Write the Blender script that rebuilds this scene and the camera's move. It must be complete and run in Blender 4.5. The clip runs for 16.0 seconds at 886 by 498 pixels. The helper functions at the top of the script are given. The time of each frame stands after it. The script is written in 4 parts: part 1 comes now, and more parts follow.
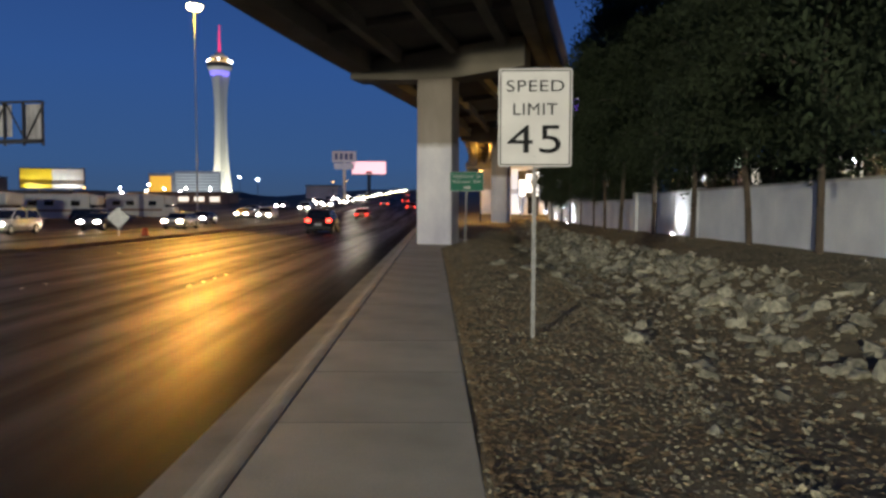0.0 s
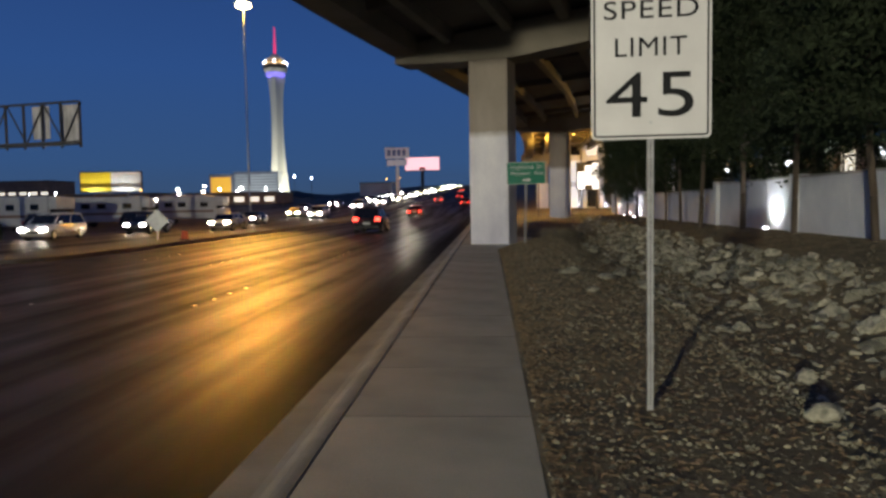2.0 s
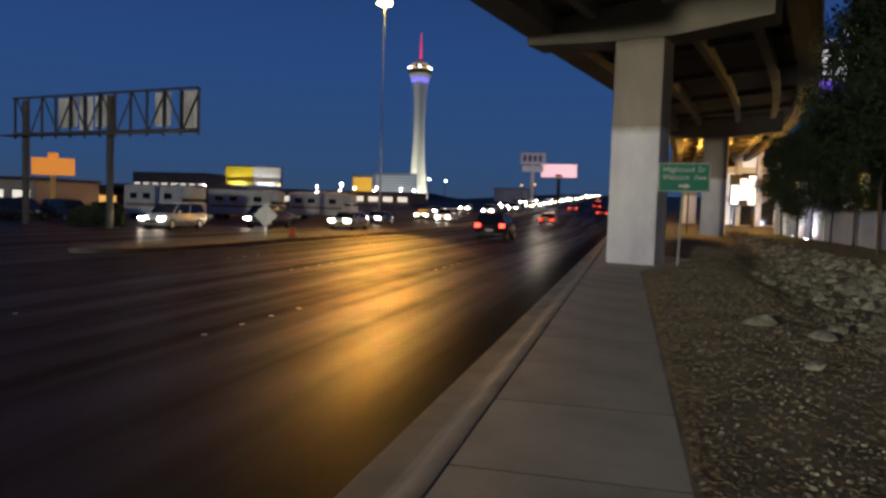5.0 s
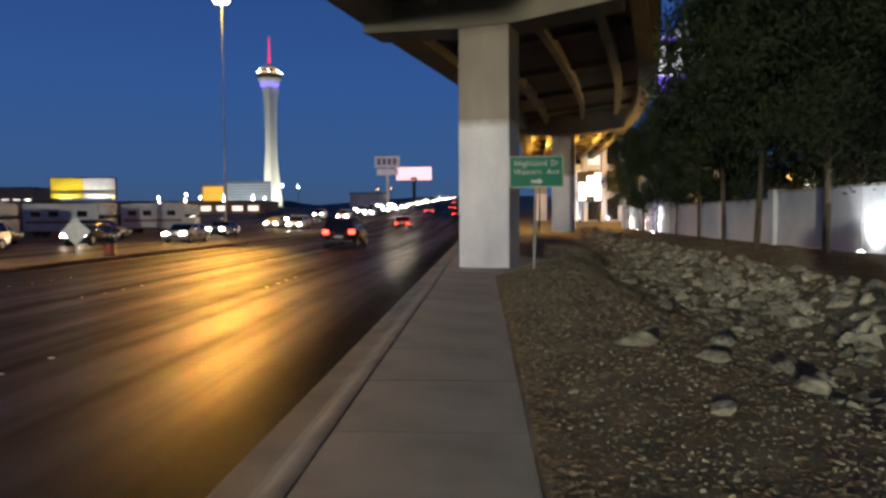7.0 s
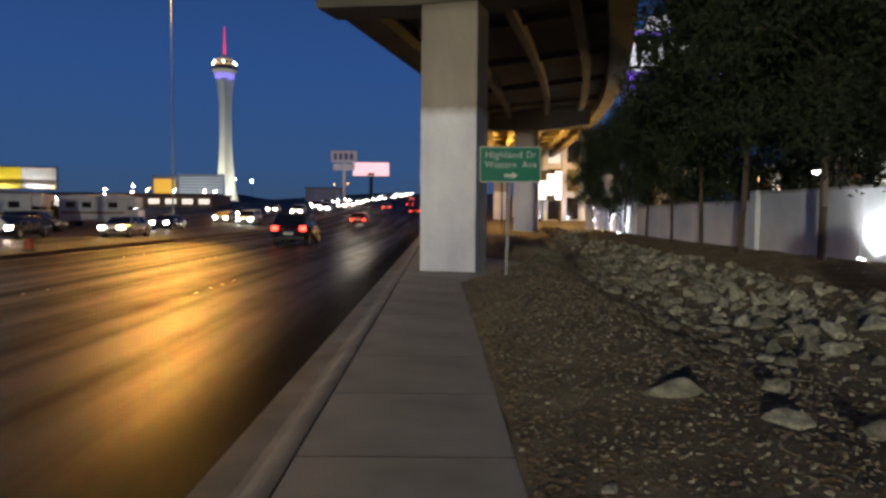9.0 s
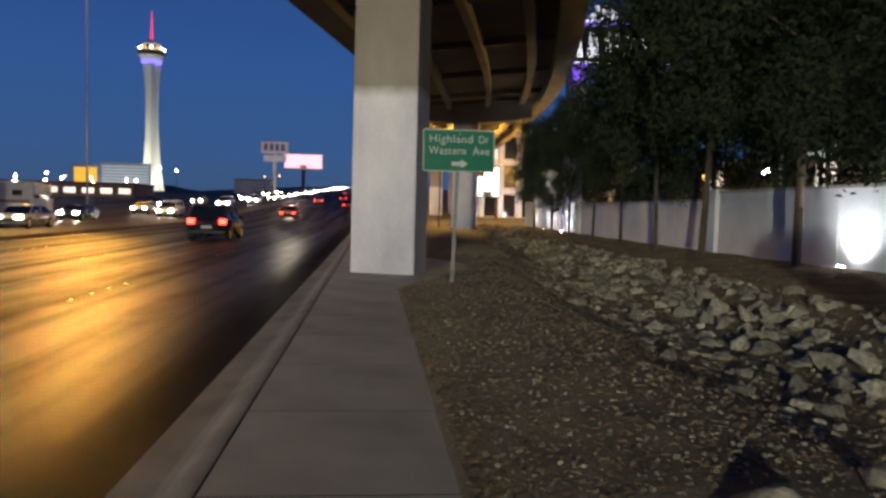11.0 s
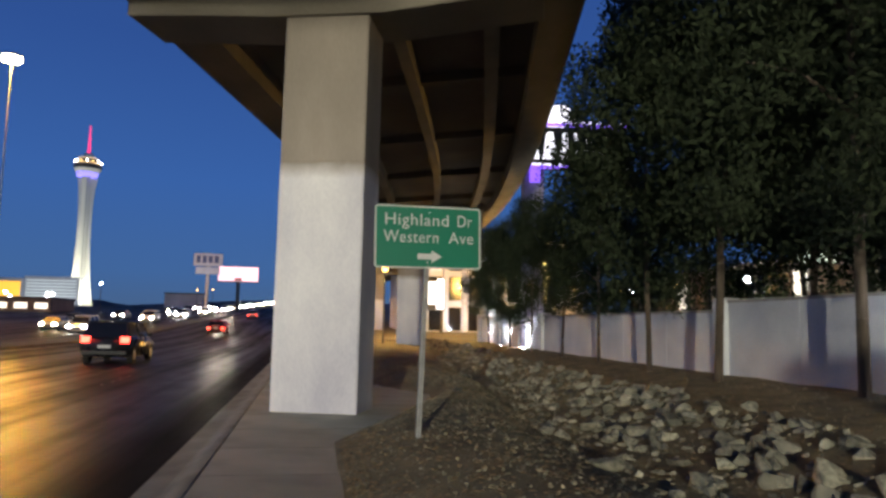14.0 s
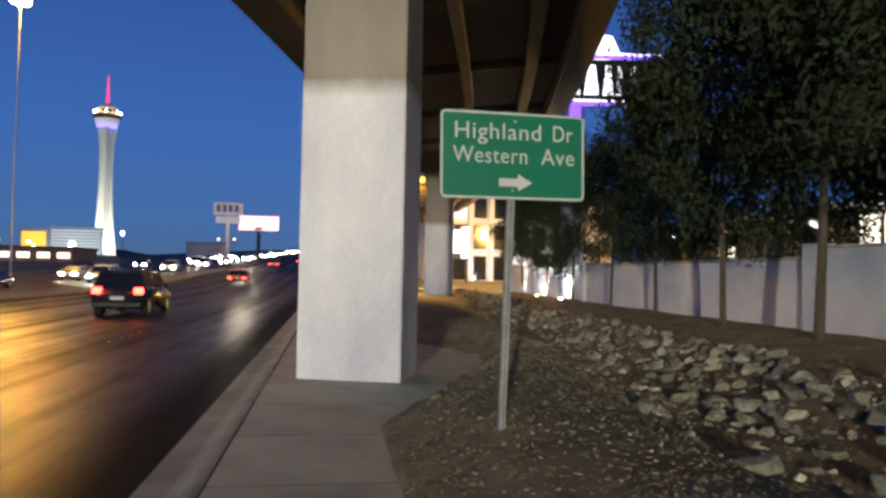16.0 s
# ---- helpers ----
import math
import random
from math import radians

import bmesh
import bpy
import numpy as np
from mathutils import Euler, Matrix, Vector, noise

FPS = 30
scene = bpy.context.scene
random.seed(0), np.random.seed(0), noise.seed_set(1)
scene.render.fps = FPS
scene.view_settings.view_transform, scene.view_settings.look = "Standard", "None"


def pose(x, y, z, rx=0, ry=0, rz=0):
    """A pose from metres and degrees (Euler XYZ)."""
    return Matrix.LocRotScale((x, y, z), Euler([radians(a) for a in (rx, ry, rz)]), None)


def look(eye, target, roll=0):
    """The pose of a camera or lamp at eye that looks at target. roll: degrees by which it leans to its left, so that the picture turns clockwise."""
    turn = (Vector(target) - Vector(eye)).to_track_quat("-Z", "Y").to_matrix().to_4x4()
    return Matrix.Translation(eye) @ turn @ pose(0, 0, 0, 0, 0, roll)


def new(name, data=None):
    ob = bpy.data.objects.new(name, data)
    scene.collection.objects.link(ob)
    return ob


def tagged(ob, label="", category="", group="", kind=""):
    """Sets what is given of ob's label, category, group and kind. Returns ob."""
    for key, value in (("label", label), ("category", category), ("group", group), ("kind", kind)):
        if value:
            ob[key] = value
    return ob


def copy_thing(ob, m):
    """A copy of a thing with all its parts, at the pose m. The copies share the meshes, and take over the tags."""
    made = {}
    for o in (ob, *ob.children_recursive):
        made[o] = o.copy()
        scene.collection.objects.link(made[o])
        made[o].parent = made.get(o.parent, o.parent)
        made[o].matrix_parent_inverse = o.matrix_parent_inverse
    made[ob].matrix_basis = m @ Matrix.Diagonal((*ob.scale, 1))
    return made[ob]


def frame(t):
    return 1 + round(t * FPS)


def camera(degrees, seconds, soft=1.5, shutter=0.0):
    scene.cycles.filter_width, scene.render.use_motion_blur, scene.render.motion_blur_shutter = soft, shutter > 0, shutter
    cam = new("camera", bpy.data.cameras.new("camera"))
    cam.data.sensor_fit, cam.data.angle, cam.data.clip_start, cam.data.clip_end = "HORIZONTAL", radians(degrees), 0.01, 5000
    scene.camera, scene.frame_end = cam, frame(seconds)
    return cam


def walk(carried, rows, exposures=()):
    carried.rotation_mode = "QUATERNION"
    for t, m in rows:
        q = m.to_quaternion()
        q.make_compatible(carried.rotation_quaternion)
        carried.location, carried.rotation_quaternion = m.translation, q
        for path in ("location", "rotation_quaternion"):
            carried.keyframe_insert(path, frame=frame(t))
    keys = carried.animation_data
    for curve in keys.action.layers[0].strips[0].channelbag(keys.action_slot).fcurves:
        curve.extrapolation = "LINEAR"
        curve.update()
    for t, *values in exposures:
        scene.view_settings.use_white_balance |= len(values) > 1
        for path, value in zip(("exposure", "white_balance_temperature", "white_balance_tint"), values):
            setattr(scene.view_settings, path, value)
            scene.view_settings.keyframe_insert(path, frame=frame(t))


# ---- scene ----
cam = camera(62.9, 16.0, soft=2.9)
PATH = [
    (0, (2.140, -0.677, 1.638), (2.165, 1.319, 1.528), 0.2),
    (0.5, (2.162, 0.183, 1.680), (2.150, 2.183, 1.629), 1.9),
    (1, (2.157, 0.881, 1.661), (2.150, 2.876, 1.521), -1.4),
    (1.5, (2.171, 1.735, 1.692), (2.080, 3.732, 1.642), -0.4),
    (2, (2.124, 2.613, 1.685), (1.996, 4.605, 1.563), -1.0),
    (2.5, (2.080, 3.211, 1.666), (1.752, 5.182, 1.578), 0.3),
    (3, (2.026, 4.056, 1.659), (1.613, 6.013, 1.656), 1.7),
    (5.5, (1.978, 8.033, 1.632), (1.479, 9.965, 1.499), 1.4),
    (6, (1.973, 8.731, 1.663), (1.540, 10.678, 1.528), -1.1),
    (6.5, (2.041, 9.286, 1.675), (1.796, 11.270, 1.581), 1.2),
    (7, (2.094, 9.813, 1.640), (1.985, 11.807, 1.550), -0.4),
    (7.5, (2.092, 10.334, 1.661), (2.022, 12.332, 1.610), 2.8),
    (8, (2.086, 10.918, 1.674), (2.065, 12.917, 1.608), -0.3),
    (8.5, (2.026, 11.480, 1.651), (1.879, 13.475, 1.623), -0.3),
    (9, (1.904, 12.127, 1.656), (1.915, 14.125, 1.558), 0.5),
    (9.5, (1.958, 12.718, 1.650), (1.968, 14.715, 1.527), -2.3),
    (10, (1.889, 13.250, 1.675), (1.981, 15.245, 1.569), 0.6),
    (12.5, (2.015, 16.993, 1.576), (2.292, 18.971, 1.460), 0.2),
    (13, (2.111, 17.693, 1.614), (2.364, 19.677, 1.576), 0.9),
    (13.5, (2.007, 18.449, 1.686), (2.372, 20.415, 1.735), 0.2),
    (14, (2.062, 19.101, 1.661), (2.411, 21.059, 1.870), 1.2),
    (14.5, (1.953, 19.859, 1.666), (2.310, 21.814, 1.883), 0.7),
    (15, (1.960, 20.383, 1.660), (2.365, 22.331, 1.864), -0.6),
    (15.5, (1.932, 20.942, 1.652), (2.249, 22.910, 1.808), 0.7),
    (16, (1.867, 21.576, 1.674), (2.168, 23.552, 1.742), 1.1),
]
EXPOSURES = [(0.0, 0.1), (1.5, 0.1), (2.0, -0.05), (2.5, -0.35), (3.0, -0.35), (5.5, -0.25), (7.0, 0.2), (8.0, 0.2), (9.0, -0.05), (9.6, 0.22), (12.5, 0.15), (13.2, 0.3), (14.0, 0.62), (14.6, 0.75), (16.0, 0.82)]
walk(cam, [(t, look(eye, target, roll)) for t, eye, target, roll in PATH], EXPOSURES)

# ---- world and lamps ----
world = bpy.data.worlds.new("dusk_sky")
scene.world = world
world.use_nodes = True
wn, wl = world.node_tree.nodes, world.node_tree.links
wn.clear()
w_out = wn.new("ShaderNodeOutputWorld")
w_bg = wn.new("ShaderNodeBackground")
w_co = wn.new("ShaderNodeTexCoord")
w_sep = wn.new("ShaderNodeSeparateXYZ")
w_ramp = wn.new("ShaderNodeValToRGB")
wl.new(w_co.outputs["Generated"], w_sep.inputs[0])
wl.new(w_sep.outputs["Z"], w_ramp.inputs[0])
wl.new(w_ramp.outputs[0], w_bg.inputs[0])
wl.new(w_bg.outputs[0], w_out.inputs[0])
SKY = [(0.0, (0.042, 0.078, 0.150)), (0.06, (0.034, 0.086, 0.215)), (0.18, (0.026, 0.079, 0.248)),
       (0.35, (0.018, 0.054, 0.195)), (1.0, (0.012, 0.027, 0.085))]
el = w_ramp.color_ramp.elements
el[0].position, el[0].color = SKY[0][0], (*SKY[0][1], 1)
el[1].position, el[1].color = SKY[-1][0], (*SKY[-1][1], 1)
for p, c in SKY[1:-1]:
    e = el.new(p)
    e.color = (*c, 1)
w_bg.inputs["Strength"].default_value = 1.0


def lamp(name, place, watts, colour, size=0.3, kind="POINT", target=None, cone=120, blend=0.6):
    d = bpy.data.lights.new(name, kind)
    d.energy, d.color, d.shadow_soft_size = watts, colour, size
    if kind == "SPOT":
        d.spot_size, d.spot_blend = radians(cone), blend
    ob = new(name, d)
    ob.matrix_world = look(place, target) if target else pose(*place)
    return ob


MAST = (-32.5, 106.0, 31.0)
BACK = (-17.4, -46.0, 8.4)
MAST_LAMP = (MAST[0], MAST[1], MAST[2] - 0.8)
SODIUM_LIGHT = (1.0, 0.45, 0.045)
lamp("mast_light", MAST_LAMP, 40000, SODIUM_LIGHT, 0.8)
# spot added at the mast, aimed along the carriageway to strengthen its orange reflection
lamp("mast_road_boost", MAST_LAMP, 225000, SODIUM_LIGHT, 0.8, "SPOT", (-18.0, 37.5, -0.15), 21, 0.3)
# stands in for headlights and street lamps somewhere behind the camera
lamp("back_light", BACK, 158000, (1.0, 0.94, 0.73), 0.5)
# the stream of oncoming headlights on the far rise
lamp("headlight_stream", (-21.0, 215.0, 6.5), 50000, (1.0, 0.85, 0.68), 3.0, "SPOT", (-7.0, 40.0, -0.15), 15, 1.0)


# ---- materials ----
def mat(name, a, b=None, rough=0.7, metal=0.0, scale=6.0, fine=60.0, bump=0.15, emit=None, power=0.0, island=0.0,
        obj_random=0.0, stretch=(1, 1, 1), spec=0.5, coords="Object", rough_var=0.12):
    m = bpy.data.materials.new(name)
    m.use_nodes = True
    n, l = m.node_tree.nodes, m.node_tree.links
    p = n["Principled BSDF"]
    p.inputs["Metallic"].default_value = metal
    p.inputs["Specular IOR Level"].default_value = spec
    b = b or tuple(c * 0.72 for c in a)
    co, mp = n.new("ShaderNodeTexCoord"), n.new("ShaderNodeMapping")
    mp.inputs["Scale"].default_value = stretch
    l.new(co.outputs[coords], mp.inputs[0])
    big, small = n.new("ShaderNodeTexNoise"), n.new("ShaderNodeTexNoise")
    big.inputs["Scale"].default_value, small.inputs["Scale"].default_value = scale, fine
    big.inputs["Detail"].default_value, small.inputs["Detail"].default_value = 5, 3
    l.new(mp.outputs[0], big.inputs["Vector"])
    l.new(mp.outputs[0], small.inputs["Vector"])
    mix = n.new("ShaderNodeMix")
    mix.data_type = "RGBA"
    mix.inputs[6].default_value, mix.inputs[7].default_value = (*a, 1), (*b, 1)
    add = n.new("ShaderNodeMath")
    add.operation = "MULTIPLY_ADD"
    add.inputs[1].default_value = 0.45
    l.new(small.outputs["Fac"], add.inputs[0])
    sub = n.new("ShaderNodeMapRange")
    sub.inputs[1].default_value, sub.inputs[2].default_value, sub.inputs[3].default_value, sub.inputs[4].default_value = 0.3, 0.7, -0.2, 0.75
    l.new(big.outputs["Fac"], sub.inputs[0])
    l.new(sub.outputs[0], add.inputs[2])
    add.use_clamp = True
    l.new(add.outputs[0], mix.inputs[0])
    colour = mix.outputs[2]
    if island or obj_random:
        hsv = n.new("ShaderNodeHueSaturation")
        src = n.new("ShaderNodeNewGeometry").outputs["Random Per Island"] if island else n.new("ShaderNodeObjectInfo").outputs["Random"]
        mr = n.new("ShaderNodeMapRange")
        w = island or obj_random
        mr.inputs[3].default_value, mr.inputs[4].default_value = 1 - w, 1 + w
        l.new(src, mr.inputs[0])
        l.new(mr.outputs[0], hsv.inputs["Value"])
        l.new(colour, hsv.inputs["Color"])
        colour = hsv.outputs[0]
    l.new(colour, p.inputs["Base Color"])
    rr = n.new("ShaderNodeMapRange")
    rr.inputs[3].default_value, rr.inputs[4].default_value = max(rough - rough_var, 0.02), min(rough + rough_var, 1)
    l.new(big.outputs["Fac"], rr.inputs[0])
    l.new(rr.outputs[0], p.inputs["Roughness"])
    if bump:
        bp = n.new("ShaderNodeBump")
        bp.inputs["Strength"].default_value, bp.inputs["Distance"].default_value = bump, 0.02
        l.new(small.outputs["Fac"], bp.inputs["Height"])
        l.new(bp.outputs[0], p.inputs["Normal"])
    if emit:
        p.inputs["Emission Color"].default_value = (*emit, 1)
        p.inputs["Emission Strength"].default_value = power
    return m


def glow(name, colour, power):
    return mat(name, colour, rough=0.5, bump=0, emit=colour, power=power)




def asphalt_mat():
    """Worn asphalt: streaks polished by wheels along the lanes, dull aggregate between, less polish towards the gutter.
    """
    m = bpy.data.materials.new("asphalt")
    m.use_nodes = True
    n, l = m.node_tree.nodes, m.node_tree.links
    p, out = n["Principled BSDF"], n["Material Output"]
    co = n.new("ShaderNodeTexCoord")

    def grain(stretch, scale, detail):
        mp, no = n.new("ShaderNodeMapping"), n.new("ShaderNodeTexNoise")
        mp.inputs["Scale"].default_value = stretch
        no.inputs["Scale"].default_value, no.inputs["Detail"].default_value = scale, detail
        l.new(co.outputs["Object"], mp.inputs[0])
        l.new(mp.outputs[0], no.inputs["Vector"])
        return no.outputs["Fac"]

    def span(src, a, b, c, d):
        mr = n.new("ShaderNodeMapRange")
        for k, v in enumerate((a, b, c, d)):
            mr.inputs[k + 1].default_value = v
        l.new(src, mr.inputs[0])
        return mr.outputs[0]

    def maths(op, a, b):
        q = n.new("ShaderNodeMath")
        q.operation = op
        for k, v in enumerate((a, b)):
            if isinstance(v, float):
                q.inputs[k].default_value = v
            else:
                l.new(v, q.inputs[k])
        return q.outputs[0]

    lanes, fine, patch, stone = grain((1, 0.012, 1), 0.95, 2), grain((1, 0.03, 1), 4.5, 3), grain((1, 0.4, 1), 1.6, 4), grain((1, 1, 1), 55, 2)
    streak = maths("ADD", maths("MULTIPLY", lanes, 0.62), maths("ADD", maths("MULTIPLY", fine, 0.2), maths("MULTIPLY", patch, 0.18)))
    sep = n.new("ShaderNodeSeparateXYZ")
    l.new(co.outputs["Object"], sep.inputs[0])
    gutter_dull = span(maths("ADD", sep.outputs["X"], maths("MULTIPLY", patch, 0.5)), -1.0, 0.3, 1.0, 0.3)
    polish = maths("MULTIPLY", span(streak, 0.38, 0.60, 0.14, 0.52), gutter_dull)
    l.new(span(streak, 0.38, 0.60, 0.46, 0.385), p.inputs["Roughness"])
    p.inputs["Specular IOR Level"].default_value = 0.2
    mix = n.new("ShaderNodeMix")
    mix.data_type = "RGBA"
    mix.inputs[6].default_value, mix.inputs[7].default_value = (0.013, 0.012, 0.010, 1), (0.036, 0.032, 0.027, 1)
    l.new(maths("ADD", maths("MULTIPLY", stone, 0.6), maths("MULTIPLY", patch, 0.4)), mix.inputs[0])
    l.new(mix.outputs[2], p.inputs["Base Color"])
    dull = n.new("ShaderNodeBsdfDiffuse")
    l.new(mix.outputs[2], dull.inputs["Color"])
    bp = n.new("ShaderNodeBump")
    bp.inputs["Strength"].default_value, bp.inputs["Distance"].default_value = 0.12, 0.02
    l.new(stone, bp.inputs["Height"])
    l.new(bp.outputs[0], p.inputs["Normal"])
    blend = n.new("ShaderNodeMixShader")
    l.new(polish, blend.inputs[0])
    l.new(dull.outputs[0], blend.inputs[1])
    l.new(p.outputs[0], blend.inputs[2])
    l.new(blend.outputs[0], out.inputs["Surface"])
    return m


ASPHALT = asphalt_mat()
LOT = mat("lot_asphalt", (0.07, 0.065, 0.06), (0.045, 0.043, 0.04), rough=0.8, scale=0.3, fine=9, bump=0.3)
SIDE_ASPHALT = mat("side_asphalt", (0.10, 0.095, 0.09), rough=0.7, scale=0.5, fine=20)
CONCRETE = mat("sidewalk_concrete", (0.46, 0.435, 0.33), (0.33, 0.312, 0.237), rough=0.85, scale=1.1, fine=45, bump=0.3, obj_random=0.07)
KERB = mat("kerb_concrete", (0.28, 0.282, 0.235), (0.16, 0.162, 0.135), rough=0.85, scale=1.2, fine=50, bump=0.25)
MEDIAN = mat("median_asphalt", (0.075, 0.068, 0.058), (0.04, 0.037, 0.032), rough=0.9, scale=0.7, fine=20, bump=0.4)
JOINT = mat("joint_dirt", (0.05, 0.045, 0.04), rough=0.95, scale=3)
DIRT = mat("verge_dirt", (0.215, 0.18, 0.105), (0.082, 0.07, 0.043), rough=0.95, scale=1.7, fine=32, bump=1.0)
GRAVEL = mat("gravel", (0.27, 0.245, 0.165), (0.10, 0.092, 0.062), rough=0.9, scale=2, fine=30, bump=0.4, island=0.5)
ROCK = mat("riprap_rock", (0.36, 0.335, 0.25), (0.10, 0.10, 0.077), rough=0.9, scale=2.6, fine=16, bump=0.8, obj_random=0.42)
ROCK_FAR = mat("riprap_rock_far", (0.34, 0.317, 0.237), (0.09, 0.09, 0.07), rough=0.9, scale=2.6, fine=16, bump=0.8, island=0.5)
PIER_GREY = mat("pier_concrete", (0.36, 0.31, 0.26), (0.22, 0.19, 0.16), rough=0.9, scale=0.8, fine=22, bump=0.3, stretch=(1, 1, 0.35))
PIER_WHITE = mat("pier_white_paint", (0.86, 0.84, 0.85), (0.46, 0.45, 0.54), rough=0.8, scale=0.55, fine=26, bump=0.25, stretch=(1, 1, 0.5))


def thin_out(m, bare, z0, z1):
    """Overspray: the paint of m gives way to the bare colour between two heights, in an uneven line."""
    n, l = m.node_tree.nodes, m.node_tree.links
    p = n["Principled BSDF"]
    old = p.inputs["Base Color"].links[0].from_socket
    co, sep, no = n.new("ShaderNodeTexCoord"), n.new("ShaderNodeSeparateXYZ"), n.new("ShaderNodeTexNoise")
    no.inputs["Scale"].default_value, no.inputs["Detail"].default_value = 1.6, 4
    l.new(co.outputs["Object"], sep.inputs[0])
    l.new(co.outputs["Object"], no.inputs["Vector"])
    ad, mr, mx = n.new("ShaderNodeMath"), n.new("ShaderNodeMapRange"), n.new("ShaderNodeMix")
    ad.operation, ad.inputs[1].default_value = "MULTIPLY_ADD", 0.35
    l.new(no.outputs["Fac"], ad.inputs[0])
    l.new(sep.outputs["Z"], ad.inputs[2])
    mr.inputs[1].default_value, mr.inputs[2].default_value = z0 + 0.175, z1 + 0.175
    l.new(ad.outputs[0], mr.inputs[0])
    mx.data_type = "RGBA"
    mx.inputs[7].default_value = (*bare, 1)
    l.new(mr.outputs[0], mx.inputs[0])
    l.new(old, mx.inputs[6])
    l.new(mx.outputs[2], p.inputs["Base Color"])


thin_out(PIER_WHITE, (0.31, 0.265, 0.222), 4.40, 4.72)
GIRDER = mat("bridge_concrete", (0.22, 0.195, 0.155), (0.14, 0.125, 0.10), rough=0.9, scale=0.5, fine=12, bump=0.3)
# girder concrete toned down: shade between the girders is put into the colour
SOFFIT_SHADED = mat("bridge_soffit_shaded", (0.13, 0.115, 0.095), (0.08, 0.07, 0.06), rough=0.95, scale=0.35, fine=8, bump=0.4)
WALL_PAINT = mat("wall_paint", (0.74, 0.75, 0.77), (0.50, 0.52, 0.57), rough=0.85, scale=0.6, fine=14, bump=0.4)
WALL_CAP = mat("wall_cap", (0.40, 0.38, 0.36), rough=0.9, scale=2)
BARK = mat("bark", (0.10, 0.075, 0.055), (0.055, 0.042, 0.032), rough=0.95, scale=4, fine=30, bump=0.9, stretch=(1, 1, 0.25))
LEAF = mat("leaf", (0.029, 0.040, 0.020), (0.018, 0.026, 0.011), rough=0.85, scale=1, bump=0, island=0.35, spec=0.25)
STEEL = mat("galvanised_steel", (0.46, 0.47, 0.48), (0.36, 0.37, 0.38), rough=0.5, metal=0.6, scale=8, fine=80, bump=0.05)
POST_STEEL = mat("weathered_post_steel", (0.30, 0.30, 0.30), (0.19, 0.19, 0.19), rough=0.6, metal=0.35, scale=7, fine=70, bump=0.08)
DARK_STEEL = mat("dark_steel", (0.07, 0.068, 0.065), rough=0.7, metal=0.3, scale=4, fine=40)
SIGN_WHITE = mat("sign_white", (0.54, 0.53, 0.51), (0.46, 0.45, 0.435), rough=0.45, scale=3, fine=60, bump=0.02)
SIGN_BLACK = mat("sign_black", (0.008, 0.008, 0.009), rough=0.7, bump=0, spec=0.2)
SIGN_GREEN = mat("sign_green", (0.005, 0.158, 0.090), (0.0045, 0.132, 0.075), rough=0.4, scale=2, fine=50, bump=0.02)
ALU = mat("sign_back", (0.42, 0.42, 0.41), rough=0.5, metal=0.5, scale=4, bump=0.05)
TYRE = mat("tyre", (0.02, 0.02, 0.02), rough=0.85)
RIM = mat("rim", (0.4, 0.4, 0.42), rough=0.35, metal=0.9)
CAR_GLASS = mat("car_glass", (0.012, 0.013, 0.015), rough=0.08, bump=0)
TRIM = mat("car_trim", (0.02, 0.02, 0.022), rough=0.6)
HEAD = glow("headlight_glow", (1.0, 0.93, 0.80), 140)
HEAD_WARM = glow("headlight_warm_glow", (1.0, 0.80, 0.50), 110)
TAIL = glow("taillight_glow", (1.0, 0.05, 0.03), 8)
PLATE = mat("plate", (0.6, 0.6, 0.58), rough=0.5)
SODIUM = glow("sodium_glow", (1.0, 0.56, 0.14), 5)
MAST_GLOW = glow("mast_lens_glow", (1.0, 0.62, 0.2), 45)
LED = glow("white_lamp_glow", (0.9, 0.95, 1.0), 60)


# ---- mesh helpers ----
def box(bm, x0, x1, y0, y1, z0, z1, bevel=0.0):
    r = bmesh.ops.create_cube(bm, size=1.0)
    vs = r["verts"]
    for v in vs:
        v.co = Vector((x0 + (v.co.x + 0.5) * (x1 - x0), y0 + (v.co.y + 0.5) * (y1 - y0), z0 + (v.co.z + 0.5) * (z1 - z0)))
    if bevel:
        es = list({e for v in vs for e in v.link_edges})
        bmesh.ops.bevel(bm, geom=es, offset=bevel, segments=2, affect="EDGES", profile=0.6)
    return bm


def boxed(*a, **k):
    return box(bmesh.new(), *a, **k)


def tube(bm, p, q, r0, r1=None, n=12):
    p, q = Vector(p), Vector(q)
    d = q - p
    rot = d.to_track_quat("Z", "Y").to_matrix().to_4x4()
    bmesh.ops.create_cone(bm, cap_ends=True, segments=n, radius1=r0, radius2=r0 if r1 is None else r1, depth=d.length,
                          matrix=Matrix.Translation((p + q) / 2) @ rot)
    return bm


def tubed(*a, **k):
    return tube(bmesh.new(), *a, **k)


def ball(bm, c, r, n=10):
    bmesh.ops.create_uvsphere(bm, u_segments=n, v_segments=max(6, n // 2 + 2), radius=r, matrix=Matrix.Translation(c))
    return bm


def mesh_of(name, bm, smooth=False):
    me = bpy.data.meshes.new(name)
    bmesh.ops.recalc_face_normals(bm, faces=bm.faces)
    bm.to_mesh(me)
    bm.free()
    if smooth:
        for p in me.polygons:
            p.use_smooth = True
    return me


def part(name, bm, material, parent=None, label="", smooth=False):
    me = mesh_of(name, bm, smooth)
    me.materials.append(material)
    ob = new(name, me)
    ob.parent = parent
    if label:
        ob["label"] = label
    return ob


def thing(name, label, category, m=None, group="", kind=""):
    ob = new(name)
    ob.empty_display_size = 0.2
    if m is not None:
        ob.matrix_world = m
    return tagged(ob, label, category, group, kind)


